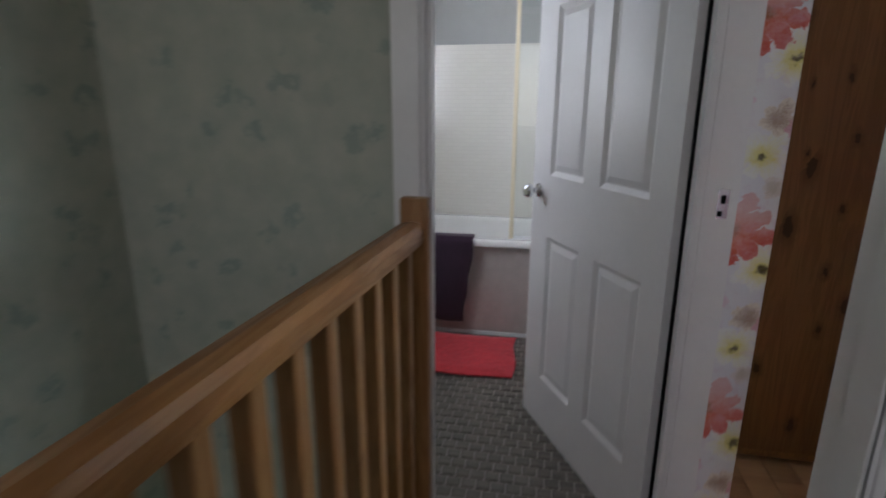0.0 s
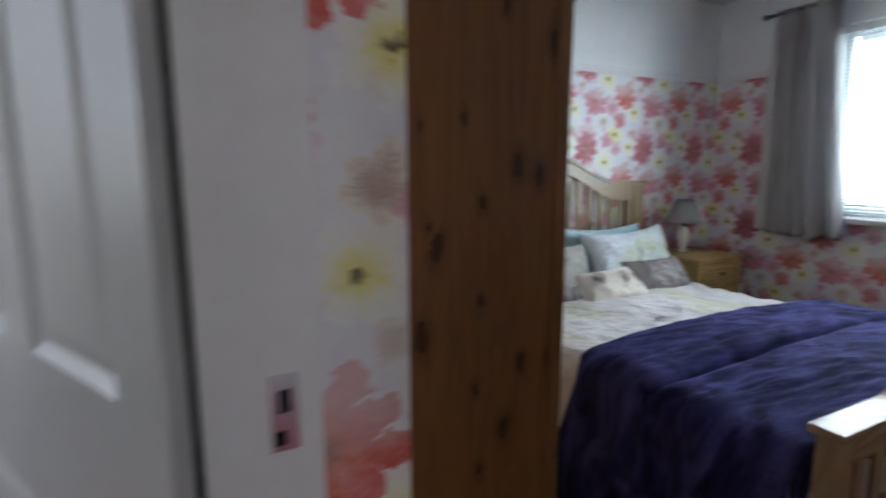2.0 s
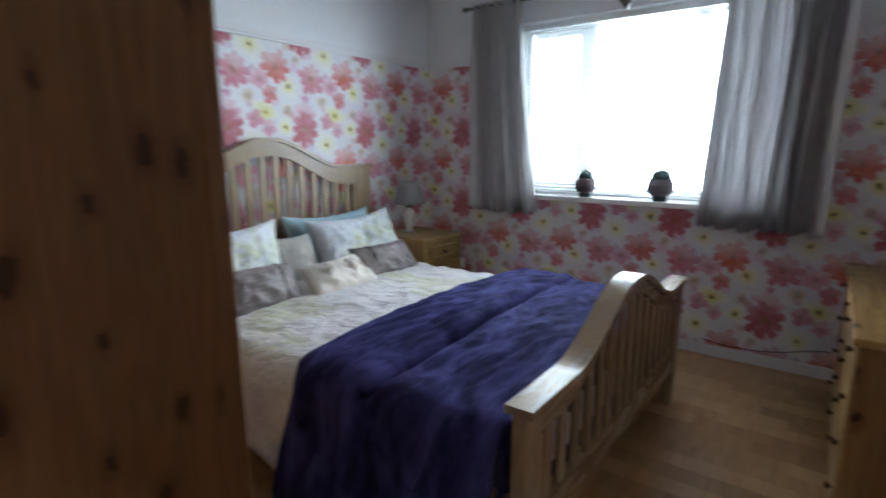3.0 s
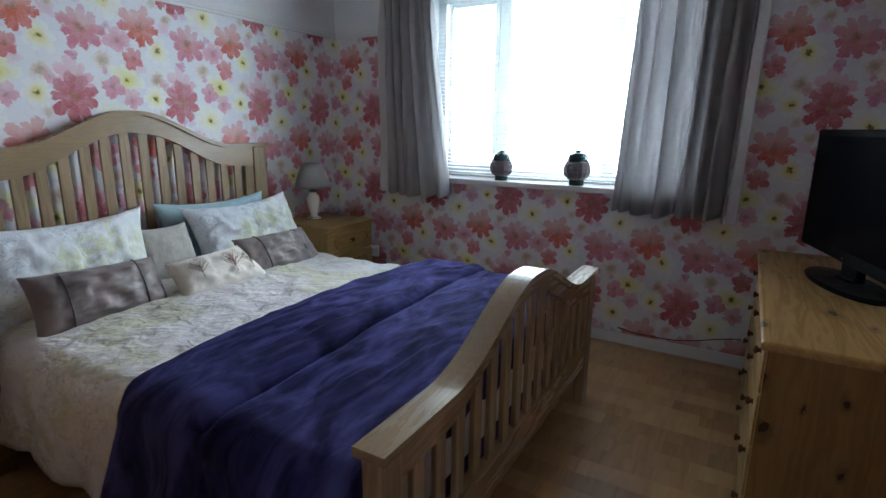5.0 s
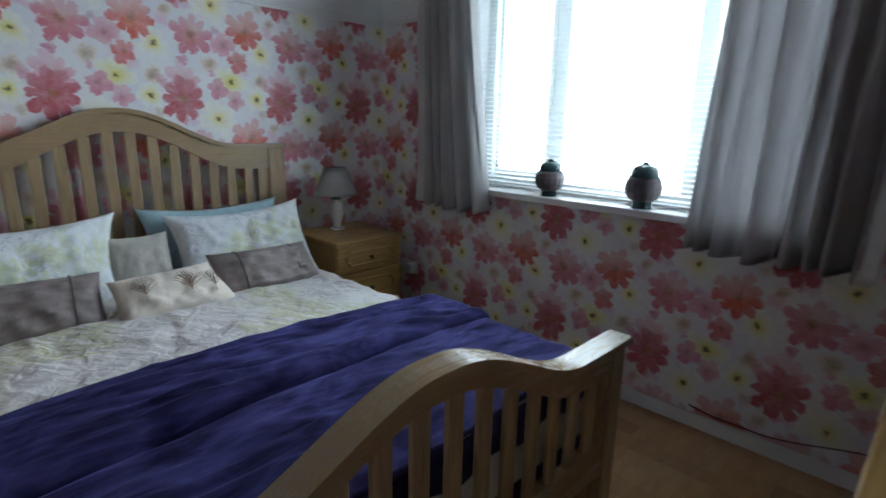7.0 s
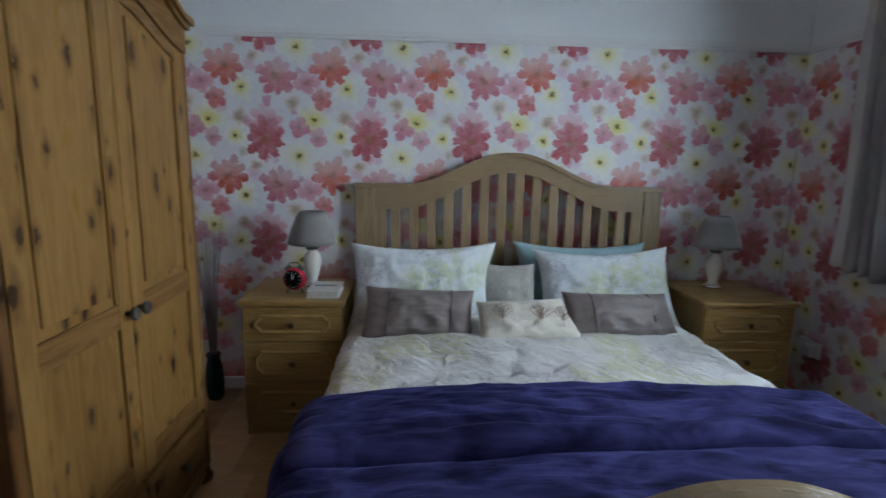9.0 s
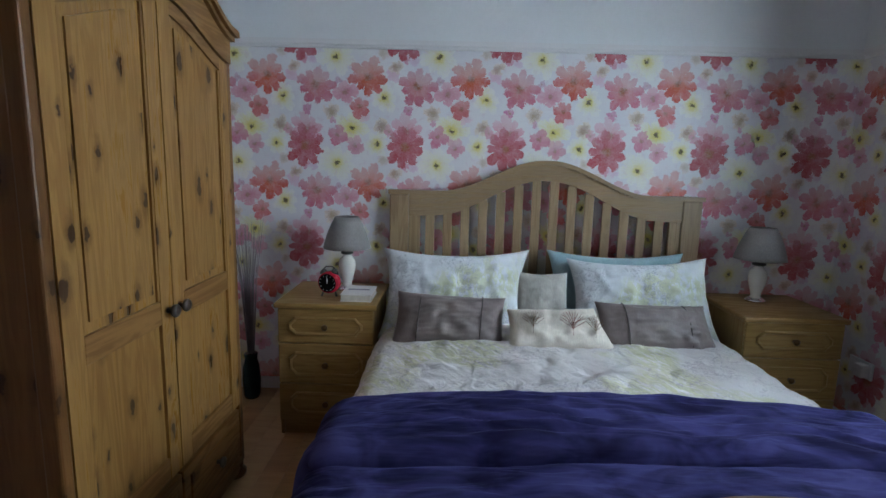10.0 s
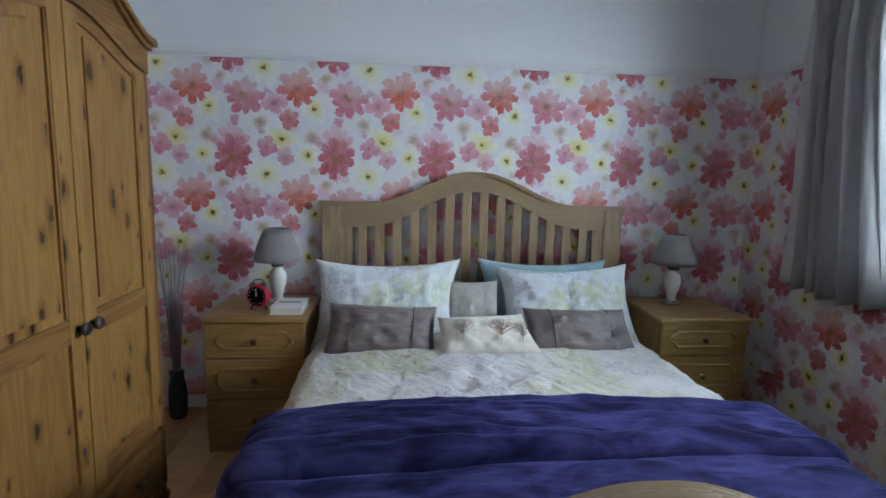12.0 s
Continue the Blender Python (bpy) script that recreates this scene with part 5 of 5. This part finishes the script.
for s in (-1, 1):
    part("bell", turned([(0.018, 0), (0.018, 0.005), (0.013, 0.013), (0.004, 0.017)], (1.43 + s * 0.026, 3.05, CZ + 0.046), (s * 0.5, 0, 1), 18), PEWTER, clock, smooth=True)
    part("foot", tube([(1.43 + s * 0.028, 3.045, CZ - 0.042), (1.43 + s * 0.036, 3.045, NZ)], [0.004, 0.006], 8), PEWTER, clock)
part("handle", tube([(1.43 - 0.03, 3.05, CZ + 0.06), (1.43 - 0.015, 3.05, CZ + 0.076), (1.43 + 0.015, 3.05, CZ + 0.076), (1.43 + 0.03, 3.05, CZ + 0.06)], 0.003, 8), PEWTER, clock)
book = thing("book", (1.57, 3.0, NZ), "thick white paperback book lying on the cabinet", "book")
part("cover", box(1.50, 1.645, 2.955, 3.145, NZ, NZ + 0.003), PAGE, book)
part("pages", box(1.503, 1.640, 2.958, 3.142, NZ + 0.003, NZ + 0.030, 0.001), plain("page_edges", (0.60, 0.57, 0.52), 0.9, vary=0.15, scale=80), book)
part("cover", box(1.50, 1.645, 2.955, 3.145, NZ + 0.030, NZ + 0.033), PAGE, book)
part("title_bar", slabs((1.52, 1.62, 3.05, 3.075, NZ + 0.033, NZ + 0.0335)), plain("print_grey", (0.25, 0.25, 0.28), 0.6), book)

vase = thing("floor_vase", (0.940, 3.30, 0), "dark floor vase holding tall dry twigs", "vase")
part("pot", lathe([(0.036, 0), (0.044, 0.02), (0.048, 0.10), (0.042, 0.18), (0.032, 0.22), (0.036, 0.25), (0.028, 0.25)], 0.940, 3.30), TEAL, vase, smooth=True)
random.seed(11)
for i in range(34):
    a, l = random.uniform(-0.055, 0.055), random.uniform(0.40, 0.58)
    b = random.uniform(-0.05, 0.05)
    part("twig", tube([(0.940 + a * 0.2, 3.30 + b * 0.2, 0.20), (0.940 + a * 0.7, 3.30 + b * 0.7, 0.40 + l * 0.5), (0.940 + a * 1.3 + random.uniform(-0.01, 0.01), 3.30 + b * 1.2, 0.40 + l)], [0.0022, 0.0018, 0.0008], 5), TWIG, vase)

# ---- chest of drawers, television ----
chest = thing("chest_of_drawers", (3.13, 0.41, 0), "pale pine chest of drawers under the television", "chest of drawers")
CX0, CX1, CY0, CY1, CZT = 2.505, 3.755, 0.185, 0.630, 0.72
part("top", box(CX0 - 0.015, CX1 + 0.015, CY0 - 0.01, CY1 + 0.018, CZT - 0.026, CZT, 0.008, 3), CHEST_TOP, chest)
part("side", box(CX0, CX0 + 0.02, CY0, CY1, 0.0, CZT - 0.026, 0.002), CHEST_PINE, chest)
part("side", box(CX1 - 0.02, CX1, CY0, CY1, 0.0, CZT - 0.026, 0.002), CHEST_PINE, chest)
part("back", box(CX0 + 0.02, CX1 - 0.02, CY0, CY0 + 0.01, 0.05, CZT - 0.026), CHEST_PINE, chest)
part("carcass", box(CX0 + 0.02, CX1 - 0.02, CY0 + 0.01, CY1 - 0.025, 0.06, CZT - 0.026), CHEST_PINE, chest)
part("plinth", box(CX0 + 0.02, CX1 - 0.02, CY1 - 0.04, CY1 - 0.022, 0, 0.07), CHEST_TOP, chest)
for r in range(4):
    z0 = 0.075 + r * 0.161
    for c in range(2):
        xa = CX0 + 0.022 + c * (CX1 - CX0 - 0.04) / 2
        xb = xa + (CX1 - CX0 - 0.05) / 2
        dr = part("drawer", box(xa, xb, CY1 - 0.022, CY1 + 0.006, z0, z0 + 0.155, 0.005), CHEST_TOP, chest)
        for kx in (xa + 0.12, xb - 0.12):
            part("knob", turned([(0.003, 0), (0.008, 0.0), (0.006, 0.007), (0.012, 0.011), (0.013, 0.017), (0.003, 0.020)], (kx, CY1 + 0.006, z0 + 0.08), (0, 1, 0), 16), BRONZE, dr, "dark round knob", True)

tv = thing("television", (3.245, 0.385, CZT), "flat black television on a swivel stand, switched off", "television")


def tv_part(name, bm, mat, label=""):
    return part(name, bm, mat, tv, label)


o = tv.location
tv_part("stand", (lambda bm: (bmesh.ops.scale(bm, vec=(1.0, 0.42, 1.0), space=Matrix.Translation(-o), verts=bm.verts), bm)[1])(lathe([(0.235, CZT), (0.24, CZT + 0.006), (0.22, CZT + 0.014), (0.07, CZT + 0.024), (0.05, CZT + 0.03)], o.x, o.y - 0.01, 48)), BLACK)
tv_part("neck", box(o.x - 0.06, o.x + 0.06, o.y - 0.035, o.y - 0.005, CZT + 0.02, CZT + 0.20, 0.006), BLACK)
tv_part("casing", box(o.x - 0.38, o.x + 0.38, o.y - 0.035, o.y + 0.022, CZT + 0.080, CZT + 0.543, 0.010, 3), BLACK)
tv_part("rear_housing", box(o.x - 0.24, o.x + 0.24, o.y - 0.080, o.y - 0.03, CZT + 0.12, CZT + 0.46, 0.02, 3), BLACK)
tv_part("screen", box(o.x - 0.352, o.x + 0.352, o.y + 0.0215, o.y + 0.0245, CZT + 0.125, CZT + 0.518), SCREEN, "glossy dark screen")
tv_part("indicator", box(o.x - 0.004, o.x + 0.004, o.y + 0.0215, o.y + 0.024, CZT + 0.095, CZT + 0.099), PEWTER)
tv.rotation_euler = (0, 0, radians(15))

bm = bmesh.new()
for c, r in (((0, 0, 0.05), 0.05), ((0, 0.012, 0.125), 0.036), ((0.045, 0.03, 0.03), 0.024), ((-0.045, 0.03, 0.03), 0.024), ((0.05, 0.012, 0.075), 0.018), ((-0.05, 0.012, 0.075), 0.018), ((0.025, 0.005, 0.158), 0.014), ((-0.025, 0.005, 0.158), 0.014)):
    m = bmesh.ops.create_icosphere(bm, subdivisions=3, radius=r)
    bmesh.ops.translate(bm, verts=m["verts"], vec=c)
toy = tagged(part("plush_toy", bm, PINK, smooth=True), "small pink plush toy sitting on the chest", "toy")
toy.location = (2.80, 0.268, CZT)

# ---- ceiling pendant, ornament on the curtain pole ----
PX, PY, PZ = 2.60, 1.66, 1.85
pend = thing("pendant_light", (PX, PY, TOP), "white ceiling pendant shade, unlit", "ceiling light")
part("ceiling_rose", lathe([(0.045, TOP), (0.045, TOP - 0.012), (0.02, TOP - 0.03), (0.006, TOP - 0.034)], PX, PY), PVC, pend, smooth=True)
part("flex", tube([(PX, PY, TOP - 0.03), (PX, PY, PZ + 0.19)], 0.003, 6), PVC, pend)
thicken(part("shade", (lambda bm: (bmesh.ops.delete(bm, geom=[f for f in bm.faces if len(f.verts) > 4], context="FACES_ONLY"), bm)[1])(lathe([(0.13, PZ), (0.128, PZ + 0.03), (0.10, PZ + 0.11), (0.05, PZ + 0.165), (0.02, PZ + 0.18)], PX, PY, 40)), CERAMIC, pend, "white shade", True), 0.003, 0)
part("bulb", lathe([(0.012, PZ + 0.17), (0.014, PZ + 0.12), (0.030, PZ + 0.08), (0.026, PZ + 0.055), (0.006, PZ + 0.045)], PX, PY, 20), CERAMIC, pend, smooth=True)
heart = [(1.85 + 0.048 * math.sin(a) ** 3 * 1.1, 2.125 + 0.0042 * (13 * math.cos(a) - 5 * math.cos(2 * a) - 2 * math.cos(3 * a) - math.cos(4 * a))) for a in (2 * math.pi * i / 36 for i in range(36))]
orn = thing("hanging_heart", (ROD_X - 0.02, 1.85, 2.06), "dark wicker heart hung from the curtain pole", "ornament")
part("body", prism(heart, "x", ROD_X - 0.030, ROD_X - 0.012, 0.004), PEWTER, orn)
part("loop", tube([(ROD_X - 0.02, 1.85, 2.14), (ROD_X - 0.02, 1.85, ROD_Z + 0.012), (ROD_X, 1.85, ROD_Z + 0.0125)], 0.0015, 5), PEWTER, orn)

# ---- window sill jars, socket, cable ----


def ginger_jar(y, s, seed):
    jar = thing("lidded_jar", (EAST - 0.01, y, WZ0), "ribbed dark jar with a glazed teal lid on the sill", "jar", "jars on the window sill")
    x, z = EAST - 0.01, WZ0
    part("base", lathe([(0.040 * s, z), (0.040 * s, z + 0.026 * s), (0.036 * s, z + 0.031 * s)], x, y, 24), TEAL, jar)
    prof = [(0.038, 0.028), (0.058, 0.042), (0.070, 0.066), (0.071, 0.090), (0.063, 0.114), (0.050, 0.126)]
    bm = lathe([(r * s, z + h * s) for r, h in prof], x, y, 48)
    for i, v in enumerate(bm.verts):
        d = Vector((v.co.x - x, v.co.y - y, 0))
        v.co += d.normalized() * (0.0022 if int(math.atan2(d.y, d.x) / (2 * math.pi) * 48 + 100.5) % 3 == 0 else 0)
    part("body", bm, WICKER, jar, "ribbed woven body")
    part("lid", lathe([(0.050 * s, z + 0.122 * s), (0.055 * s, z + 0.128 * s), (0.054 * s, z + 0.146 * s), (0.046 * s, z + 0.162 * s), (0.026 * s, z + 0.172 * s), (0.008 * s, z + 0.174 * s)], x, y, 28), TEAL, jar, smooth=True)
    part("lid_knob", lathe([(0.010 * s, z + 0.172 * s), (0.017 * s, z + 0.176 * s), (0.015 * s, z + 0.182 * s), (0.003 * s, z + 0.184 * s)], x, y, 16), TEAL, jar, smooth=True)
    for a in (0, math.pi):
        part("ear", tube([(x, y + math.cos(a) * 0.050 * s, z + 0.128 * s), (x, y + math.cos(a) * 0.066 * s, z + 0.120 * s), (x, y + math.cos(a) * 0.060 * s, z + 0.104 * s)], 0.003 * s, 6), TEAL, jar)
    return jar


ginger_jar(2.085, 1.0, 1)
ginger_jar(1.602, 1.10, 2)
sock = thing("wall_socket", (EAST, 3.14, 0.33), "white double wall socket with a plug adaptor", "socket")
part("plate", box(EAST - 0.010, EAST, 3.065, 3.215, 0.295, 0.38, 0.003), PVC, sock)
part("plug", box(EAST - 0.055, EAST - 0.010, 3.075, 3.125, 0.305, 0.37, 0.006), PVC, sock)
part("switch", box(EAST - 0.014, EAST - 0.010, 3.185, 3.198, 0.35, 0.365, 0.001), PVC, sock)
pts = [(EAST - 0.012 - 0.006 * math.sin(i), 1.29 - 0.64 * i / 16, 0.100 - 0.018 * math.sin(i * 0.33) + 0.045 * smoothstep((i - 10) / 6)) for i in range(17)]
tagged(part("cable", tube(pts, 0.0032, 6), CABLE, smooth=True), "thin dark red cable run along the wall", "cable")

# ---- landing balustrade ----
bal = thing("balustrade", (-0.36, 0.0, 0), "orange pine landing balustrade with square balusters", "balustrade")
prof = [(-0.030, 0.885), (0.030, 0.885), (0.034, 0.905), (0.034, 0.925), (0.026, 0.940), (0.0, 0.945), (-0.026, 0.940), (-0.034, 0.925), (-0.034, 0.905)]
def askew(bm):
    for v in bm.verts:
        v.co.x -= 0.05 * (1.112 - v.co.y)
    return bm


part("handrail", askew(prism([(-0.327 + a, b + 0.03) for a, b in prof], "y", -1.58, 1.112)), RAIL_PINE, bal)
part("newel_post", box(-0.357, -0.282, 1.110, 1.1475, -0.2, 1.037, 0.005), RAIL_PINE_Z, bal)
part("base_rail", askew(box(-0.357, -0.297, -1.58, 1.110, 0.0, 0.035, 0.004)), RAIL_PINE, bal)
for i in range(23):
    y = 1.045 - i * 0.112
    part("baluster", askew(box(-0.346, -0.308, y - 0.019, y + 0.019, 0.035, 0.916, 0.004)), RAIL_PINE_Z, bal)

# ---- bathroom ----
bath = thing("bathtub", (-0.28, 2.95, 0), "white built-in bath with a beige mottled panel", "bath")
bx0, bx1, by0, by1, bz = BL + 0.004, BR - 0.004, 2.585, BN - 0.004, 0.565


def oval(cx, cy, hx, hy, e, z, n=48):
    out = []
    for i in range(n):
        a = 2 * math.pi * i / n
        c, s = math.cos(a), math.sin(a)
        out.append((cx + hx * math.copysign(abs(c) ** e, c), cy + hy * math.copysign(abs(s) ** e, s), z))
    return out


mx, my, hx, hy = (bx0 + bx1) / 2, (by0 + by1) / 2, (bx1 - bx0) / 2, (by1 - by0) / 2
bm = bmesh.new()
loops = [oval(mx, my, hx - 0.004, hy - 0.004, 0.06, bz - 0.035), oval(mx, my, hx, hy, 0.06, bz - 0.008), oval(mx, my, hx - 0.008, hy - 0.008, 0.06, bz), oval(mx, my, hx - 0.065, hy - 0.065, 0.3, bz),
         oval(mx, my, hx - 0.085, hy - 0.08, 0.35, bz - 0.02), oval(mx, my, hx - 0.13, hy - 0.12, 0.4, bz - 0.30), oval(mx, my, hx - 0.24, hy - 0.2, 0.5, bz - 0.38)]
rings = [[bm.verts.new(p) for p in l] for l in loops]
for a, b in zip(rings, rings[1:]):
    for i in range(48):
        bm.faces.new((a[i], a[(i + 1) % 48], b[(i + 1) % 48], b[i]))
bm.faces.new(rings[-1])
part("tub", bm, ACRYLIC, bath, smooth=True)
part("panel", box(bx0 + 0.004, bx1 - 0.004, by0 + 0.028, by0 + 0.045, 0.02, bz - 0.034, 0.003), PANEL, bath, "beige mottled side panel")
part("panel_trim", box(bx0 + 0.004, bx1 - 0.004, by0 + 0.020, by0 + 0.046, 0.0, 0.02), PVC, bath)
for x in (-0.87, -0.80):
    part("tap", turned([(0.012, 0), (0.012, 0.04), (0.022, 0.045), (0.024, 0.06), (0.016, 0.072), (0.003, 0.074)], (x, 2.66, bz), (0, 0, 1)), CHROME, bath, "chrome tap", True)


def towel_at(u, v):
    path = [(2.70, bz - 0.08), (2.665, bz - 0.01), (2.655, bz + 0.012), (2.58, bz + 0.014), (2.568, bz - 0.01), (2.572, 0.35), (2.575, 0.10)]
    s = v * (len(path) - 1)
    i = min(int(s), len(path) - 2)
    f = s - i
    y, z = (path[i][k] + (path[i + 1][k] - path[i][k]) * f for k in (0, 1))
    low = smoothstep((bz - z) * 2.2)
    return (-0.852 + 0.492 * u - low * 0.05 * (1 if u > 0.5 else 0.7) + 0.004 * math.sin(30 * z), y - 0.010 * low * (1 + math.sin(u * 11)), z + 0.014 * math.sin(u * 5) * low)


thicken(tagged(part("towel", sheet(40, 42, towel_at), PLUM, smooth=True), "dark plum bath towel hung over the bath", "towel"), 0.014, 0)
random.seed(3)
bm = sheet(60, 44, lambda u, v: (-0.90 + 0.80 * u + 0.012 * math.sin(v * 6), 2.10 + 0.46 * v + 0.010 * math.sin(u * 7), 0.006 + 0.014 * min(1, 9 * min(u, 1 - u, v, 1 - v)) + random.uniform(0, 0.004)))
thicken(tagged(part("bath_mat", bm, MAT_RED, smooth=True), "coral red pile bath mat on the floor", "bath mat"), 0.005, -1)
screen = thing("shower_screen", (0.12, 2.64, bz), "clear glass shower screen on the bath edge", "shower screen")
part("pane", box(-0.150, 0.41, 2.650, 2.655, bz + 0.02, 1.95), SCREEN_GLASS, screen).visible_shadow = False
part("edge_strip", box(-0.172, -0.150, 2.645, 2.660, bz + 0.004, 1.96, 0.002), plain("champagne_trim", (0.74, 0.66, 0.48), 0.35, 0.0, 0.04, relief=0), screen, "champagne coloured edge strip")
part("seal", box(-0.150, 0.41, 2.647, 2.658, bz + 0.002, bz + 0.02), PVC, screen)
tagged(part("soap_dish", lathe([(0.02, bz), (0.055, bz + 0.008), (0.07, bz + 0.022), (0.062, bz + 0.024), (0.045, bz + 0.012)], -0.86, 3.22), CERAMIC, smooth=True), "white ceramic soap dish on the bath rim", "soap dish")
tagged(part("sponge", box(-0.945, -0.855, 2.80, 2.86, bz, bz + 0.045, 0.012, 3), plain("yellow_sponge", (0.55, 0.50, 0.07), 0.95, vary=0.2, scale=60)), "yellow bath sponge on the bath rim", "sponge")
spots = thing("spotlight_bar", (-0.25, 2.10, TOP), "ceiling bar with three lit warm spotlights", "ceiling light")
part("bar", box(-0.50, 0.0, 2.08, 2.12, TOP - 0.025, TOP, 0.004), CHROME, spots)
for x in (-0.44, -0.25, -0.06):
    head = part("lamp_head", turned([(0.012, 0), (0.030, 0.03), (0.036, 0.07), (0.034, 0.07), (0.012, 0.02)], (x, 2.10, TOP - 0.03), (0, 0.45, -0.9)), CHROME, spots, smooth=True)
    part("bulb", turned([(0.004, 0), (0.028, 0.006), (0.028, 0.014), (0.004, 0.018)], (x, 2.10 + 0.024, TOP - 0.078), (0, 0.45, -0.9)), BULB, head)
bathwin = thing("window_2", (BL - 0.05, 2.15, 1.1), "white framed bathroom window with frosted glass", "window", kind="structure")
for b in ((1.75, 1.80, 1.1, 2.05), (2.50, 2.55, 1.1, 2.05), (1.80, 2.50, 1.1, 1.15), (1.80, 2.50, 2.0, 2.05)):
    part("window_frame", box(BL - 0.08, BL - 0.03, *b), PVC, bathwin)
part("pane", box(BL - 0.06, BL - 0.055, 1.80, 2.50, 1.15, 2.0), GLASS, bathwin).visible_shadow = False
# unseen window, added round the landing fill lamp
added_landwin = thing("window_3", (-0.42, -1.65, 1.0), "unseen white framed window added to light the landing", "window", kind="structure")
for b in ((-0.92, -0.87, 1.0, 2.1), (0.03, 0.08, 1.0, 2.1), (-0.87, 0.03, 1.0, 1.05), (-0.87, 0.03, 2.05, 2.1)):
    part("window_frame", box(b[0], b[1], -1.68, -1.63, b[2], b[3]), PVC, added_landwin)
part("pane", box(-0.87, 0.03, -1.66, -1.655, 1.05, 2.05), GLASS, added_landwin).visible_shadow = False
fixture("threshold", box(-0.30, 0.335, BATH_Y + 0.03, BATH_Y + 0.075, 0, 0.008, 0.002), BRONZE, "metal threshold strip in the bathroom doorway", "threshold")
fixture("threshold", box(0.44, 0.475, DOOR_S + 0.012, DOOR_N - 0.012, 0, 0.008, 0.002), BRONZE, "metal threshold strip in the bedroom doorway", "threshold")

# ---- outside ----
sky_white = emitter("hazy_sky", (0.86, 0.97, 1.0), 1.9)
fixture("backdrop", slabs((12.0, 12.1, -14, 18, -2.65, 12)), sky_white, "pale hazy sky outside the window", "backdrop")
fixture("ground", slabs((-60, 80, -60, 60, -2.75, -2.65)), plain("lawn", (0.06, 0.10, 0.035), 0.9, vary=0.3, scale=2), "grass outside the house", "ground")

# ---- floor boards and tiles ----
floor_ob = bpy.data.objects["floor"]
random.seed(21)
made = {}


def piece(name, parent, sx, sy, sz, x, y, z, mat, bev):
    key = (name, round(sx, 3), round(sy, 3))
    if key not in made:
        bm = bmesh.new()
        add_box(bm, -sx / 2, sx / 2, -sy / 2, sy / 2, -sz, 0)
        top = [e for e in bm.edges if all(v.co.z > -1e-6 for v in e.verts)]
        bmesh.ops.bevel(bm, geom=top, offset=bev, segments=1, affect="EDGES")
        me = bpy.data.meshes.new(name)
        bm.to_mesh(me)
        bm.free()
        me.materials.append(mat)
        made[key] = me
    ob = new(name, made[key])
    ob.parent, ob.location = parent, (x, y, z)
    return ob


W, x, col = 0.098, 0.462, 0
while x < EAST - 0.02:
    w = min(W, EAST - 0.004 - x)
    y = SOUTH + 0.004 - (0.15, 0.42, 0.30, 0.05)[col % 4]
    while y < NORTH - 0.01:
        a, b = max(y, SOUTH + 0.004), min(y + 0.52, NORTH - 0.004)
        lo = DOOR_S + 0.014 if x < WEST else a
        hi = DOOR_N - 0.014 if x < WEST else b
        a, b = max(a, lo), min(b, hi)
        if b - a > 0.02:
            piece("floor_board", floor_ob, round(w - 0.0012, 3), round(b - a - 0.0012, 3), 0.008, x + w / 2, (a + b) / 2, 0, LAMINATE, 0.0008)
        y += 0.52
    x += W
    col += 1
tile_floor = bpy.data.objects["bathroom_floor"]
rest = bmesh.new()
step = 0.052
for j in range(28):
    for i in range(-1, 29):
        x, y = BL + 0.03 + (i + 0.5 * (j % 2)) * step, BATH_Y + 0.13 + j * step
        if not (BL + 0.03 < x < BR - 0.03) or y > 2.62:
            continue
        if -0.38 < x < 0.36 and y < 2.08 and len(made) < 4000:
            piece("tile", tile_floor, 0.046, 0.046, 0.006, x, y, random.uniform(-0.0006, 0.0006), FLOOR_TILE_V, 0.003)
        else:
            add_box(rest, x - 0.023, x + 0.023, y - 0.023, y + 0.023, -0.006, random.uniform(-0.0006, 0.0006))
tagged(part("tiles", rest, FLOOR_TILE, tile_floor), "small grey brown floor tiles", kind="stuff")
